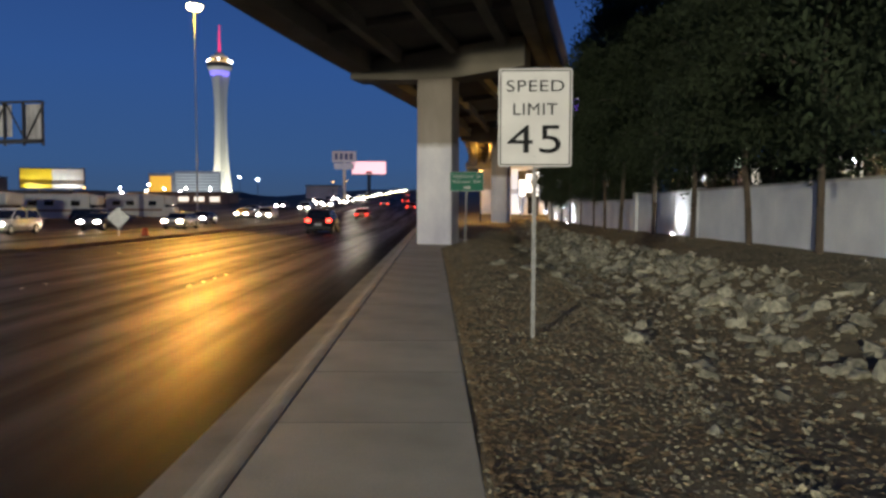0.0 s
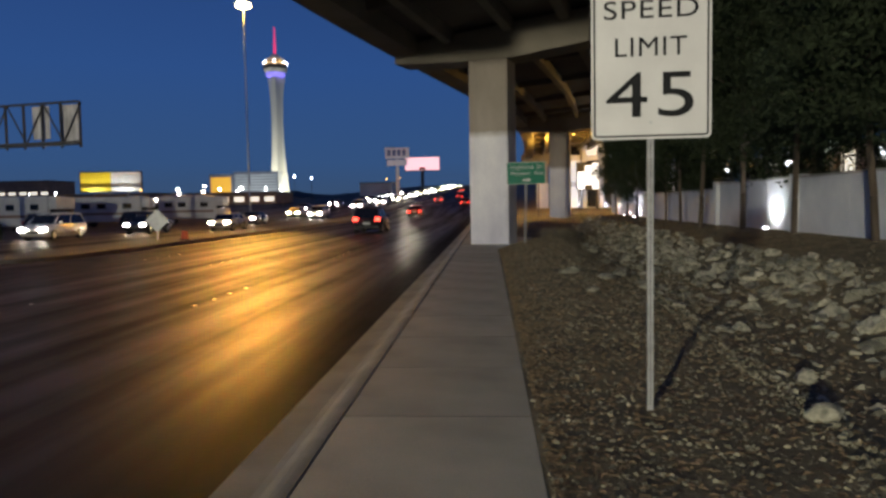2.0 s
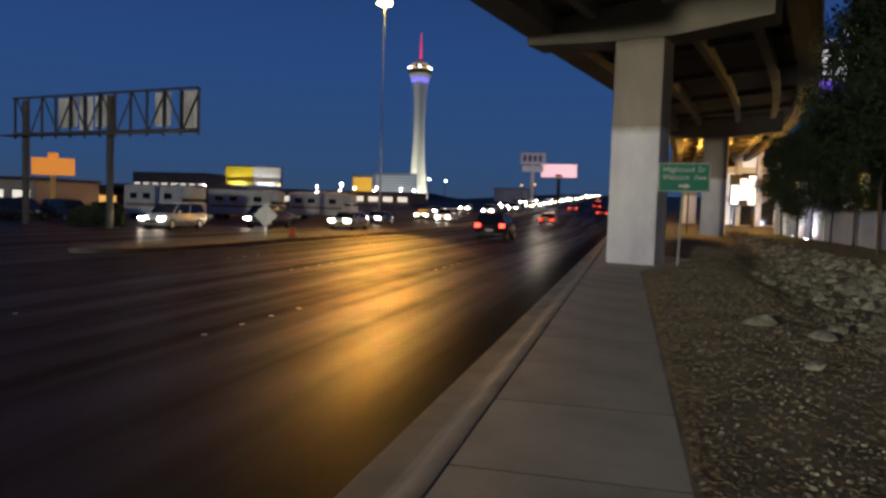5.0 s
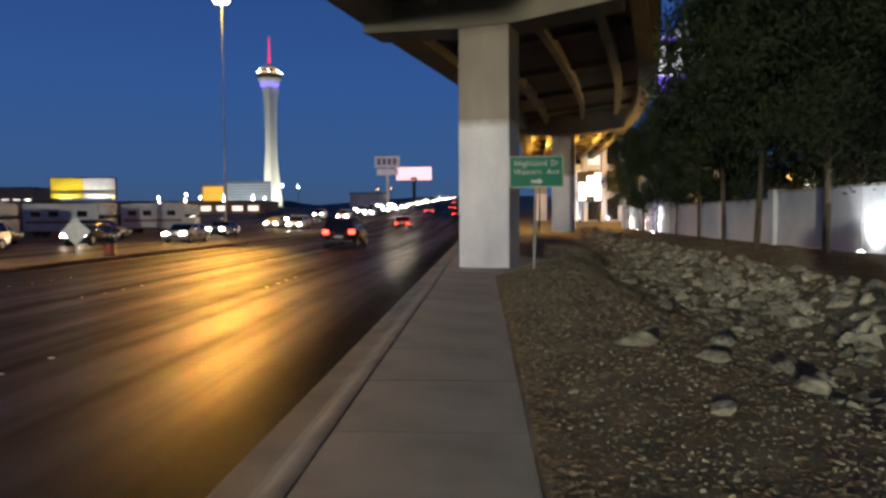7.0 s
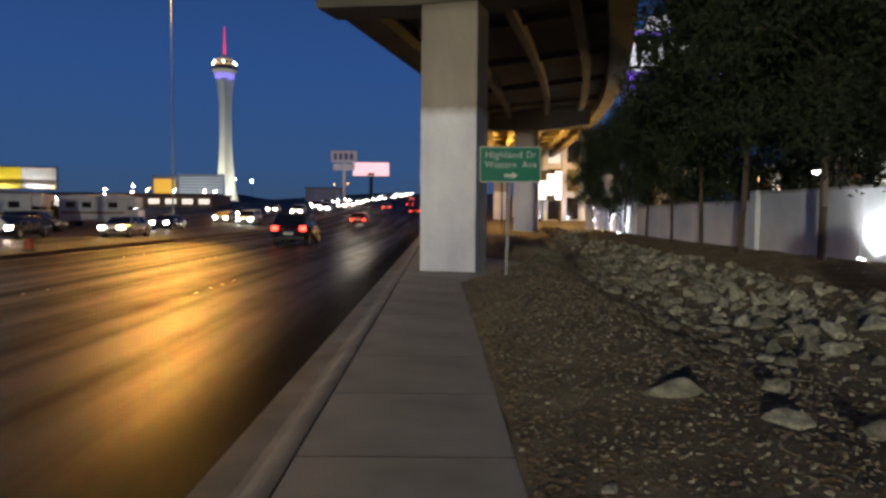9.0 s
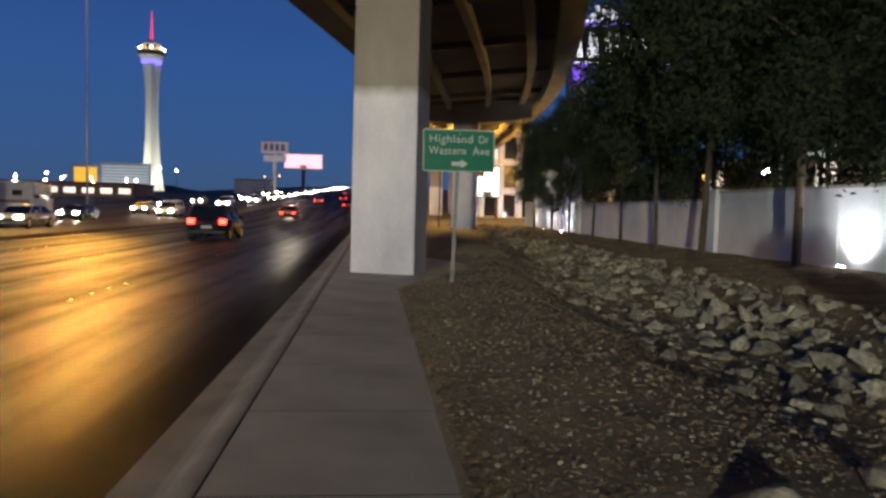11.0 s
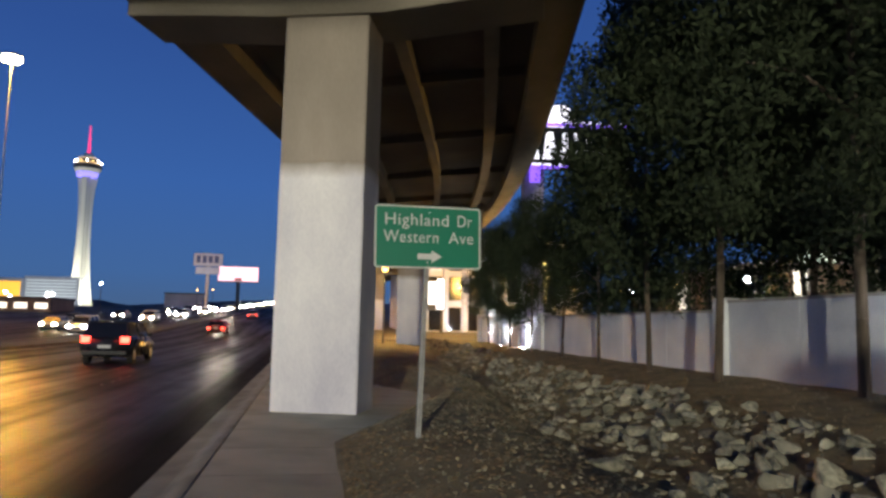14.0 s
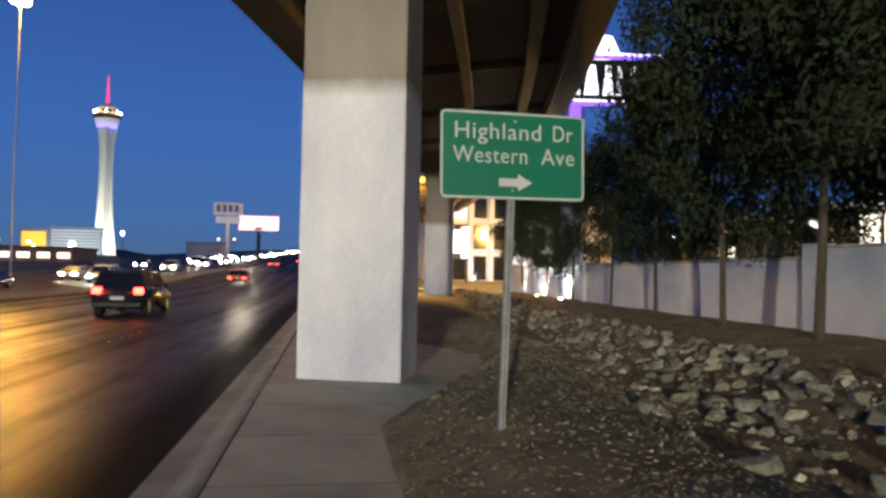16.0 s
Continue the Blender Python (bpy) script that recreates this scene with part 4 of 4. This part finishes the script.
part("cabinet", boxed(-1.5, 1.5, 0, 0.6, 2.9, 6.6, bevel=0.05), DARK_STEEL, scr)
VIDEO = glow("video_glow", (0.92, 0.95, 1.0), 1.6)
for a, c, z0, z1 in ((-1.38, -0.5, 3.05, 5.3), (-0.38, 0.45, 3.6, 6.1), (0.57, 1.38, 3.05, 6.45)):
    part("screen", boxed(a, c, -0.06, -0.004, z0, z1), VIDEO, scr)
for x in (-1.2, 1.2):
    part("post", boxed(x - 0.12, x + 0.12, 0.1, 0.4, -0.3, 2.95), DARK_STEEL, scr)

low_building("motel", "motel block behind the garden wall with lit windows", 28, 36, 24, 58, 5.2, STUCCO_DARK, 4, SHOP)
mtl = thing("motel_wing", "long low motel wing with some lit windows", "building", pose(24, 41, 0.3))
part("wall", boxed(0, 3, -22, 26, -0.5, 4.7), STUCCO_DARK, mtl)
for i in range(12):
    for z in (2.6,):
        part("window", boxed(-0.06, -0.004, -20 + i * 3.8, -18.4 + i * 3.8, z, z + 1.6), (SHOP if (i * 7 + int(z)) % 3 == 0 else CAR_GLASS), mtl)
part("eave", boxed(-1.2, -0.07, -21.5, 25.5, 4.5, 4.68), STUCCO, mtl)
for i in range(13):
    part("porch_post", boxed(-1.2, -1.08, -21 + i * 3.8, -20.88 + i * 3.8, -0.2, 4.5), STUCCO, mtl)
far_hotel = thing("distant_hotel", "pale distant hotel block with rows of lit windows", "building", pose(124, 180, 0.3, 0, 0, -37))
part("block", boxed(-6.5, 6.5, 0, 12, -0.6, 15.5), PALE_WALL, far_hotel)
part("roof", boxed(-6.8, 6.8, -0.3, 12.3, 15.51, 16.1), DARK_STEEL, far_hotel)
for row_ in range(6):
    for col in range(6):
        part("window", boxed(-5.9 + col * 2.05, -4.6 + col * 2.05, -0.08, -0.004, 1.2 + row_ * 2.4, 2.7 + row_ * 2.4), SHOP if (row_ * 3 + col * 5) % 7 < 3 else CAR_GLASS, far_hotel)
lamp("motel_light", (19.5, 36, 4.5), 420, (0.95, 1.0, 0.55), 0.2)
lamp("motel_light", (19.5, 52, 4.5), 260, (1.0, 0.95, 0.8), 0.2)
for y, g in ((29, LED), (36, LED), (52, SODIUM), (46, LED), (57, LED)):
    ml = thing("courtyard_lamp", "glowing courtyard lamp behind the wall", "lamp", pose(19.5, y, 0.3), group="courtyard lamps")
    part("pole", tubed((0, 0, -0.2), (0, 0, 3.3), 0.05, n=8), DARK_STEEL, ml)
    part("globe", ball(bmesh.new(), (0, 0, 3.45), 0.16, 12), g, ml)

gl = thing("lit_motel_sign", "small green and white lit sign behind the wall", "sign", pose(19.6, 42.0, 0.3, 0, 0, -25))
part("post", boxed(-0.08, 0.08, 0.05, 0.2, -0.3, 4.2), DARK_STEEL, gl)
part("cabinet", boxed(-0.75, 0.75, 0.0, 0.25, 3.8, 5.4, bevel=0.03), DARK_STEEL, gl)
part("upper_panel", boxed(-0.7, 0.7, -0.04, -0.004, 4.85, 5.35), glow("sign_green_glow", (0.65, 1.0, 0.12), 1.3), gl)
part("lower_panel", boxed(-0.7, 0.7, -0.04, -0.004, 3.85, 4.8), glow("sign_pale_glow", (0.85, 1.0, 0.8), 1.1), gl)


def shrub(x, y, w, h, seed, z=-0.15, label="dark rounded shrub at the edge of the lot", group="lot shrubs", leaves=2600):
    r = random.Random(seed)
    t = thing("shrub", label, "shrub", pose(x, y, z), group=group)
    b_ = bmesh.new()
    for i in range(9):
        a = r.uniform(0, 6.283)
        tube(b_, (0, 0, -0.1), (math.cos(a) * w * 0.5, math.sin(a) * w * 0.5, h * r.uniform(0.5, 0.9)), 0.03, 0.01, 5)
    part("stems", b_, BARK, t)
    vv_, ff_ = [], []
    for i in range(leaves):
        a, k, q = r.uniform(0, 6.283), r.random() ** 0.5, r.random()
        rad = w * k * math.sqrt(max(1 - (q * 1.05 - 0.25) ** 2, 0.05)) * (0.85 + 0.2 * math.sin(a * 3 + seed))
        v = Vector((math.cos(a) * rad, math.sin(a) * rad, h * q + r.uniform(-0.08, 0.08) + 0.08))
        u = Vector((r.gauss(0, 1), r.gauss(0, 1), r.gauss(0, 1))).normalized() * r.uniform(0.05, 0.10)
        w2 = u.orthogonal() * 0.5
        i0 = len(vv_)
        vv_ += [tuple(v - u), tuple(v + w2), tuple(v + u), tuple(v - w2)]
        ff_.append((i0, i0 + 1, i0 + 2, i0 + 3))
    me_ = bpy.data.meshes.new("foliage")
    me_.from_pydata(vv_, [], ff_)
    me_.materials.append(LEAF)
    o_ = new("foliage", me_)
    o_.parent = t


for i, (x, y, w, h) in enumerate(((-30.8, 47.6, 1.5, 1.5), (-33.2, 48.6, 1.2, 1.1), (-61, 72, 1.4, 1.6), (-42, 96, 1.8, 2.2))):
    shrub(x, y, w, h, 40 + i)
for i, (x, y, w, h) in enumerate(((15.2, 23.5, 2.2, 3.4), (16.4, 29.0, 2.0, 3.1), (15.4, 34.6, 2.1, 3.5), (16.2, 41.0, 2.3, 3.3), (15.6, 47.5, 2.2, 3.6), (16.6, 54.5, 2.0, 3.0), (15.0, 60.0, 1.9, 3.2), (15.8, 18.0, 2.0, 3.0))):
    shrub(x, y, w, h, 60 + i, 0.3, "tall dark shrub growing behind the garden wall", "shrubs behind the wall", 5200)


# ---- cars ----
def paint(name, c):
    return mat(name, c, tuple(v * 0.85 for v in c), rough=0.28, metal=0.2, scale=1.5, fine=20, bump=0.01)


def car(label, paint_m, tall=False, head=None, tail=None, group="traffic on the highway"):
    """A car whose nose points to -y."""
    t = thing("car", label, "car", group=group)
    L, W = (2.35, 0.93) if tall else (2.3, 0.89)
    belt, roof = (1.05, 1.70) if tall else (0.92, 1.43)
    b = bmesh.new()
    prof = [(-L, 0.36), (-L - 0.03, 0.58), (-L + 0.12, 0.78), (-L + 1.0, belt - 0.03), (L - 0.25, belt + 0.02), (L, belt - 0.14), (L + 0.02, 0.5), (L - 0.08, 0.32), (L - 0.5, 0.24), (-L + 0.4, 0.24)]
    sides = []
    for x, k in ((-W, 0), (W, 0)):
        sides.append([b.verts.new((x * (0.93 if (i in (0, 1, 2, 6, 7)) else 1.0), y, z)) for i, (y, z) in enumerate(prof)])
    n = len(prof)
    b.faces.new(sides[0])
    b.faces.new(sides[1][::-1])
    for i in range(n):
        b.faces.new((sides[0][i], sides[1][i], sides[1][(i + 1) % n], sides[0][(i + 1) % n]))
    bmesh.ops.bevel(b, geom=list(b.edges), offset=0.055, segments=2, affect="EDGES")
    part("body", b, paint_m, t, smooth=True)
    y0, y1 = -L + 1.0, (L - 0.12 if tall else L - 0.65)
    r0, r1 = y0 + 0.75, (y1 - 0.3 if tall else y1 - 0.6)
    w0, w1 = W - 0.06, W - 0.22

    def cabin(z0, z1, grow):
        c = bmesh.new()
        f = (z1 - belt) / (roof - belt)
        g = (z0 - belt) / (roof - belt)
        def ring(k, z):
            ww = w0 + (w1 - w0) * k + grow
            return [c.verts.new(p) for p in ((-ww, y0 + (r0 - y0) * k - grow, z), (ww, y0 + (r0 - y0) * k - grow, z), (ww, y1 + (r1 - y1) * k + grow, z), (-ww, y1 + (r1 - y1) * k + grow, z))]
        lo, hi = ring(g, z0), ring(f, z1)
        for i in range(4):
            c.faces.new((lo[i], lo[(i + 1) % 4], hi[(i + 1) % 4], hi[i]))
        c.faces.new(lo[::-1])
        c.faces.new(hi)
        return c
    part("window_band", cabin(belt - 0.02, roof - 0.09, 0.0), CAR_GLASS, t, "dark tinted windows")
    rf = cabin(roof - 0.095, roof, 0.012)
    bmesh.ops.bevel(rf, geom=list(rf.edges), offset=0.03, segments=2, affect="EDGES")
    part("roof", rf, paint_m, t, smooth=True)
    for x in (-1, 1):
        for ya, yb in ((y0, r0), (y1, r1), ((y0 + y1) / 2, (r0 + r1) / 2 + 0.05)):
            part("pillar", tubed((x * (w0 + 0.002), ya, belt - 0.02), (x * (w1 + 0.004), yb, roof - 0.06), 0.045, 0.04, n=6), paint_m, t)
        part("mirror", boxed(x * (W + 0.1) - 0.09, x * (W + 0.1) + 0.09, y0 + 0.35, y0 + 0.5, belt, belt + 0.15, bevel=0.03), paint_m, t)
        for y in (-L + 0.85, L - 0.85):
            wh = part("wheel", tubed((x * (W - 0.2), y, 0.335), (x * (W + 0.01), y, 0.335), 0.335, n=20), TYRE, t)
            part("rim", tubed((x * (W + 0.011), y, 0.335), (x * (W + 0.022), y, 0.335), 0.21, 0.17, n=14), RIM, wh)
        part("headlight", boxed(x * (W - 0.25) - 0.19, x * (W - 0.25) + 0.19, -L - 0.06, -L + 0.2, 0.60, 0.78, bevel=0.03), head or PLATE, t)
        zt = (0.98, 1.22) if tall else (0.72, 0.88)
        part("taillight", boxed(x * (W - 0.2) - 0.17, x * (W - 0.2) + 0.15, L - 0.14, L + 0.035, zt[0] - 0.15, zt[1] - 0.15, bevel=0.03), tail or TAIL_OFF, t)
    part("grille", boxed(-0.45, 0.45, -L - 0.045, -L + 0.1, 0.42, 0.6), TRIM, t)
    part("rear_bumper", boxed(-W * 0.9, W * 0.9, L - 0.05, L + 0.07, 0.36, 0.52, bevel=0.03), TRIM, t)
    part("plate", boxed(-0.24, 0.24, L + 0.02, L + 0.04, 0.62, 0.74), PLATE, t)
    return t


TAIL_OFF = mat("taillight_off", (0.25, 0.01, 0.01), rough=0.3, bump=0)
P_DARK, P_WHITE, P_SILVER, P_RED = paint("paint_dark", (0.02, 0.022, 0.026)), paint("paint_white", (0.62, 0.62, 0.60)), paint("paint_silver", (0.34, 0.35, 0.36)), paint("paint_red", (0.22, 0.015, 0.012))
onc = [car("white sport utility car with bright headlights", P_WHITE, True, HEAD), car("dark sedan with bright headlights", P_DARK, False, HEAD), car("silver sedan with warm headlights", P_SILVER, False, HEAD_WARM)]
away = [car("dark sport utility car with red taillights", P_DARK, True, None, TAIL), car("dark red sedan with red taillights", P_RED, False, None, TAIL), car("silver sedan with red taillights", P_SILVER, False, None, TAIL)]


def put_cars(kinds_, places, turn):
    for i, (k, x, y) in enumerate(places):
        sl_ = math.degrees(math.atan2(hill(-5, y + 2) - hill(-5, y - 2), 4))
        m = pose(x, y, -0.15 + hill(-5, y), sl_ if turn == 0 else -sl_, 0, turn)
        if kinds_[k].get("placed"):
            copy_thing(kinds_[k], m)
        else:
            kinds_[k].matrix_world = m
            kinds_[k]["placed"] = 1


oncoming = [(0, -26.4, 48.5), (1, -24.6, 58), (2, -19.6, 62), (1, -23.4, 80), (0, -20.0, 96), (2, -24.2, 101), (1, -27.5, 118), (0, -20.5, 128)]
rc = random.Random(9)
y = 140
while y < 640:
    oncoming.append((rc.randrange(3), rc.choice((-19.6, -23.4, -27.2)), y))
    y += rc.uniform(6, 15) * (1 if y < 350 else 1.6)
put_cars(onc, oncoming, 0)
for k in onc + away:
    k.pop("placed", None)
put_cars(away, [(0, -5.9, 52), (1, -7.6, 99), (1, -2.2, 136), (2, -8.8, 160), (1, -5.3, 190), (0, -2.3, 240), (2, -8.7, 290)], 180)
for k in away:
    k.pop("placed", None)
parked = car("dark parked car in the lot", P_DARK, True, None, None, "parked cars")
parked.matrix_world = pose(-40, 54.5, -0.15, 0, 0, 70)
for x, y, a in ((-44, 54, 95), (-50, 57, 88), (-33.5, 60, 80), (-56, 60, 100), (-31.5, 72, 90)):
    copy_thing(parked, pose(x, y, -0.15, 0, 0, a))

# ---- lane markers ----
MARK = mat("lane_marker", (0.60, 0.58, 0.52), rough=0.4)
markers = thing("lane_markers", "small white raised lane markers on the asphalt", "lane markers", kind="structure")
dot = mesh_of("lane_marker", tubed((0, 0, -0.152), (0, 0, -0.132), 0.055, 0.035, n=10))
dot.materials.append(MARK)
for x in (-3.45, -6.95, -10.4):
    for k in range(-1, 9):
        for j in range(4):
            o = new("lane_marker", dot)
            o.parent = markers
            o.location = (x + 0.02 * (j % 2), 13.3 + 12.2 * k + 0.95 * j + (x * 0.7) % 5, 0)

# ---- plants beside the wall are trees above; rocks, gravel, slabs below ----
def hull_mesh(seed, flat, pts=13):
    r = random.Random(seed)
    b = bmesh.new()
    for i in range(pts):
        v = Vector((r.gauss(0, 1), r.gauss(0, 1), r.gauss(0, 1))).normalized() * r.uniform(0.8, 1.1)
        b.verts.new((v.x * r.uniform(0.85, 1.15), v.y, v.z * flat))
    bmesh.ops.convex_hull(b, input=b.verts)
    loose = [v for v in b.verts if not v.link_faces]
    bmesh.ops.delete(b, geom=loose, context="VERTS")
    bmesh.ops.triangulate(b, faces=b.faces)
    return b


def scatter(name, shapes, places, material, parent, label):
    """Many small pieces joined into one mesh."""
    vv, ff = [], []
    for i, (x, y, z, s, r) in enumerate(places):
        v, f = shapes[i % len(shapes)]
        rot = Euler((r.uniform(-0.5, 0.5), r.uniform(-0.5, 0.5), r.uniform(0, 6.283))).to_matrix()
        k = np.array(rot)
        q = (v * np.array((s, s * r.uniform(0.6, 1.0), s))) @ k.T + np.array((x, y, z))
        base = len(vv)
        vv.extend(q.tolist())
        ff.extend([[a + base for a in t_] for t_ in f])
    me = bpy.data.meshes.new(name)
    me.from_pydata(vv, [], ff)
    me.materials.append(material)
    ob = new(name, me)
    ob.parent = parent
    return tagged(ob, label, "" if parent else name, kind="stuff")


def shape_data(seed, flat, pts):
    b = hull_mesh(seed, flat, pts)
    b.verts.index_update()
    d = np.array([v.co[:] for v in b.verts]), [[v.index for v in f.verts] for f in b.faces]
    b.free()
    return d


rr = random.Random(77)
riprap = thing("riprap", "band of grey broken riprap rocks in a shallow swale", "rocks", kind="structure")
rock_meshes = []
for i in range(7):
    me = mesh_of("rock", hull_mesh(500 + i, 0.74, 11))
    me.materials.append(ROCK)
    rock_meshes.append(me)
near, rest = [], []
y = -6.0
count = 0
while y < 72:
    l, r_ = along(ROCK_LEFT, y), along(ROCK_RIGHT, y)
    for j in range(11 if y < 40 else 8):
        u = rr.random()
        x = l + (r_ - l) * u + rr.uniform(-0.25, 0.25)
        s = (0.065 + 0.15 * rr.random() ** 2.4) * (1.1 if u > 0.35 else 0.75)
        yy = y + rr.uniform(-0.15, 0.15)
        if u < 0.42 and rr.random() < 0.45:
            continue
        sunk = rr.uniform(-0.30, 0.12) if u < 0.42 else rr.uniform(-0.12, 0.24)
        rest.append((x, yy, verge(x, yy) + s * sunk, s, rr))
    y += 0.2
pool = [p for p in rest if 2 < p[1] < 32 and p[3] > 0.12]
rr.shuffle(pool)
chosen = set(id(p) for p in pool[:300])
for i, p in enumerate(q for q in rest if id(q) in chosen):
    o = new("rock", rock_meshes[i % 7])
    o.parent = riprap
    o.matrix_local = Matrix.LocRotScale((p[0], p[1], p[2] + 0.03), Euler((rr.uniform(-0.5, 0.5), rr.uniform(-0.5, 0.5), rr.uniform(0, 6.28))), (p[3] * 1.1, p[3] * rr.uniform(0.75, 1.1), p[3]))
shapes = [shape_data(600 + i, 0.74, 10) for i in range(8)]
scatter("rocks", shapes, [p for p in rest if id(p) not in chosen], ROCK_FAR, riprap, "grey broken rocks")

for x, y, s in ((3.8, 17.9, 0.21), (4.45, 17.3, 0.15), (3.93, 15.4, 0.13), (4.95, 18.6, 0.16), (5.1, 16.5, 0.2), (4.67, 8.3, 0.2), (4.85, 33.0, 0.13), (5.6, 27.5, 0.22), (5.75, 30.2, 0.2), (2.9, 16.2, 0.06), (3.2, 30.6, 0.08)):
    b = hull_mesh(int(x * 100 + y), 0.55, 18)
    bmesh.ops.bevel(b, geom=list(b.edges), offset=0.06, segments=1, affect="EDGES")
    o = part("stone", b, ROCK)
    o.matrix_world = Matrix.LocRotScale((x, y, verge(x, y) + s * 0.28), Euler((0, 0, x * 9)), (s * 1.25, s * 0.9, s))
    tagged(o, "single pale stone lying on the gravel", "stone", "loose stones")

places = []
for i in range(20000):
    y = -3 + 46 * rr.random() ** 1.3
    l, r_ = along(ROCK_LEFT, y), along(ROCK_RIGHT, y)
    x = l - 0.2 + (r_ - l + 0.4) * rr.random() ** 1.4
    s = 0.012 + 0.045 * rr.random() ** 2.4
    places.append((x, y, verge(x, y) + s * 0.3, s, rr))
for i in range(46000):
    y = -3 + 52 * rr.random() ** 1.35
    l = along(ROCK_LEFT, y)
    e_ = along(PAVED, y) + 0.03
    x = e_ + (l - e_ + 0.15) * rr.random()
    s = 0.010 + 0.030 * rr.random() ** 2.6
    places.append((x, y, verge(x, y) + s * 0.3, s, rr))
for i in range(9000):
    y = 4 + 50 * rr.random()
    x = rr.uniform(along(ROCK_RIGHT, y) - 0.2, 12.3)
    s = 0.012 + 0.03 * rr.random() ** 2.5
    places.append((x, y, verge(x, y) + s * 0.3, s, rr))
pebbles = [shape_data(700 + i, 0.55, 8) for i in range(8)]
scatter("gravel", pebbles, places, GRAVEL, None, "loose brown and tan gravel with leaf litter")

# dry leaves and litter on the dirt
vv, ff = [], []
for i in range(46000):
    y = -3 + 50 * rr.random() ** 1.9
    x = 2.5 + 9.6 * rr.random() ** 1.9
    x = max(x, along(PAVED, y) + 0.02)
    z = verge(x, y) + 0.012
    a, s = rr.uniform(0, 6.283), rr.uniform(0.018, 0.05)
    c, d = math.cos(a) * s, math.sin(a) * s
    k = len(vv)
    vv += [(x - c, y - d, z), (x + d * 0.45, y - c * 0.45, z + 0.012), (x + c, y + d, z + 0.006), (x - d * 0.45, y + c * 0.45, z + 0.014)]
    ff.append((k, k + 1, k + 2, k + 3))
me = bpy.data.meshes.new("leaf_litter")
me.from_pydata(vv, [], ff)
me.materials.append(mat("dry_leaf", (0.27, 0.19, 0.10), (0.13, 0.09, 0.05), rough=0.9, bump=0, island=0.6))
tagged(new("leaf_litter", me), "scattered dry brown leaves on the dirt", "leaf litter", kind="stuff")

# ---- sidewalk slabs ----
sidewalk = thing("sidewalk", "grey concrete sidewalk of broom-finished slabs", "sidewalk", kind="structure")
part("bed", sweep(bmesh.new(), [(0.937, -0.32), (2.40, -0.32), (2.40, -0.035), (0.937, -0.035)], [(0, yy, 0, 1, 0) for yy in (-40, 20, 29, 31, 76)]), JOINT, sidewalk)
pad = part("pier_pad_bed", sweep(bmesh.new(), [(0, -0.3), (1, -0.3), (1, -0.036), (0, -0.036)], [(2.405, yy, 0, max(along(PAVED, yy) - 2.41, 0.02), 0) for yy in [29 + 0.5 * i for i in range(36)]]), JOINT, sidewalk)
joint0, step = 6.55, 1.738
slab_cache = {}
k = -8
while joint0 + step * (k + 1) < 75:
    y0, y1 = joint0 + step * k, joint0 + step * (k + 1)
    g = 0.005
    ys_ = [y0 + g] + [q for q, _ in PAVED if y0 + g < q < y1 - g] + [y1 - g]
    straight = all(abs(along(PAVED, q) - 2.44) < 1e-6 for q in ys_)
    key = "straight" if straight else k
    if key not in slab_cache:
        b = bmesh.new()
        poly = [(0.9385, ys_[0] - y0)] + [(along(PAVED, q), q - y0) for q in ys_] + [(0.9385, ys_[-1] - y0)]
        lo = [b.verts.new((px, py, -0.034)) for px, py in poly]
        hi = [b.verts.new((px, py, 0.0)) for px, py in poly]
        m_ = len(poly)
        b.faces.new(hi)
        for i in range(m_):
            b.faces.new((lo[i], lo[(i + 1) % m_], hi[(i + 1) % m_], hi[i]))
        top_edges = [e for e in b.edges if all(abs(v.co.z) < 1e-6 for v in e.verts)]
        bmesh.ops.bevel(b, geom=top_edges, offset=0.002, segments=1, affect="EDGES")
        slab_cache[key] = mesh_of("slab", b)
        slab_cache[key].materials.append(CONCRETE)
        slab_cache[key].materials.append(JOINT)
        for f in slab_cache[key].polygons:
            f.material_index = 0 if f.normal.z > 0.9 else 1
    o = new("slab", slab_cache[key])
    o.parent = sidewalk
    o.location = (0, y0, rr.uniform(-0.001, 0.001))
    k += 1
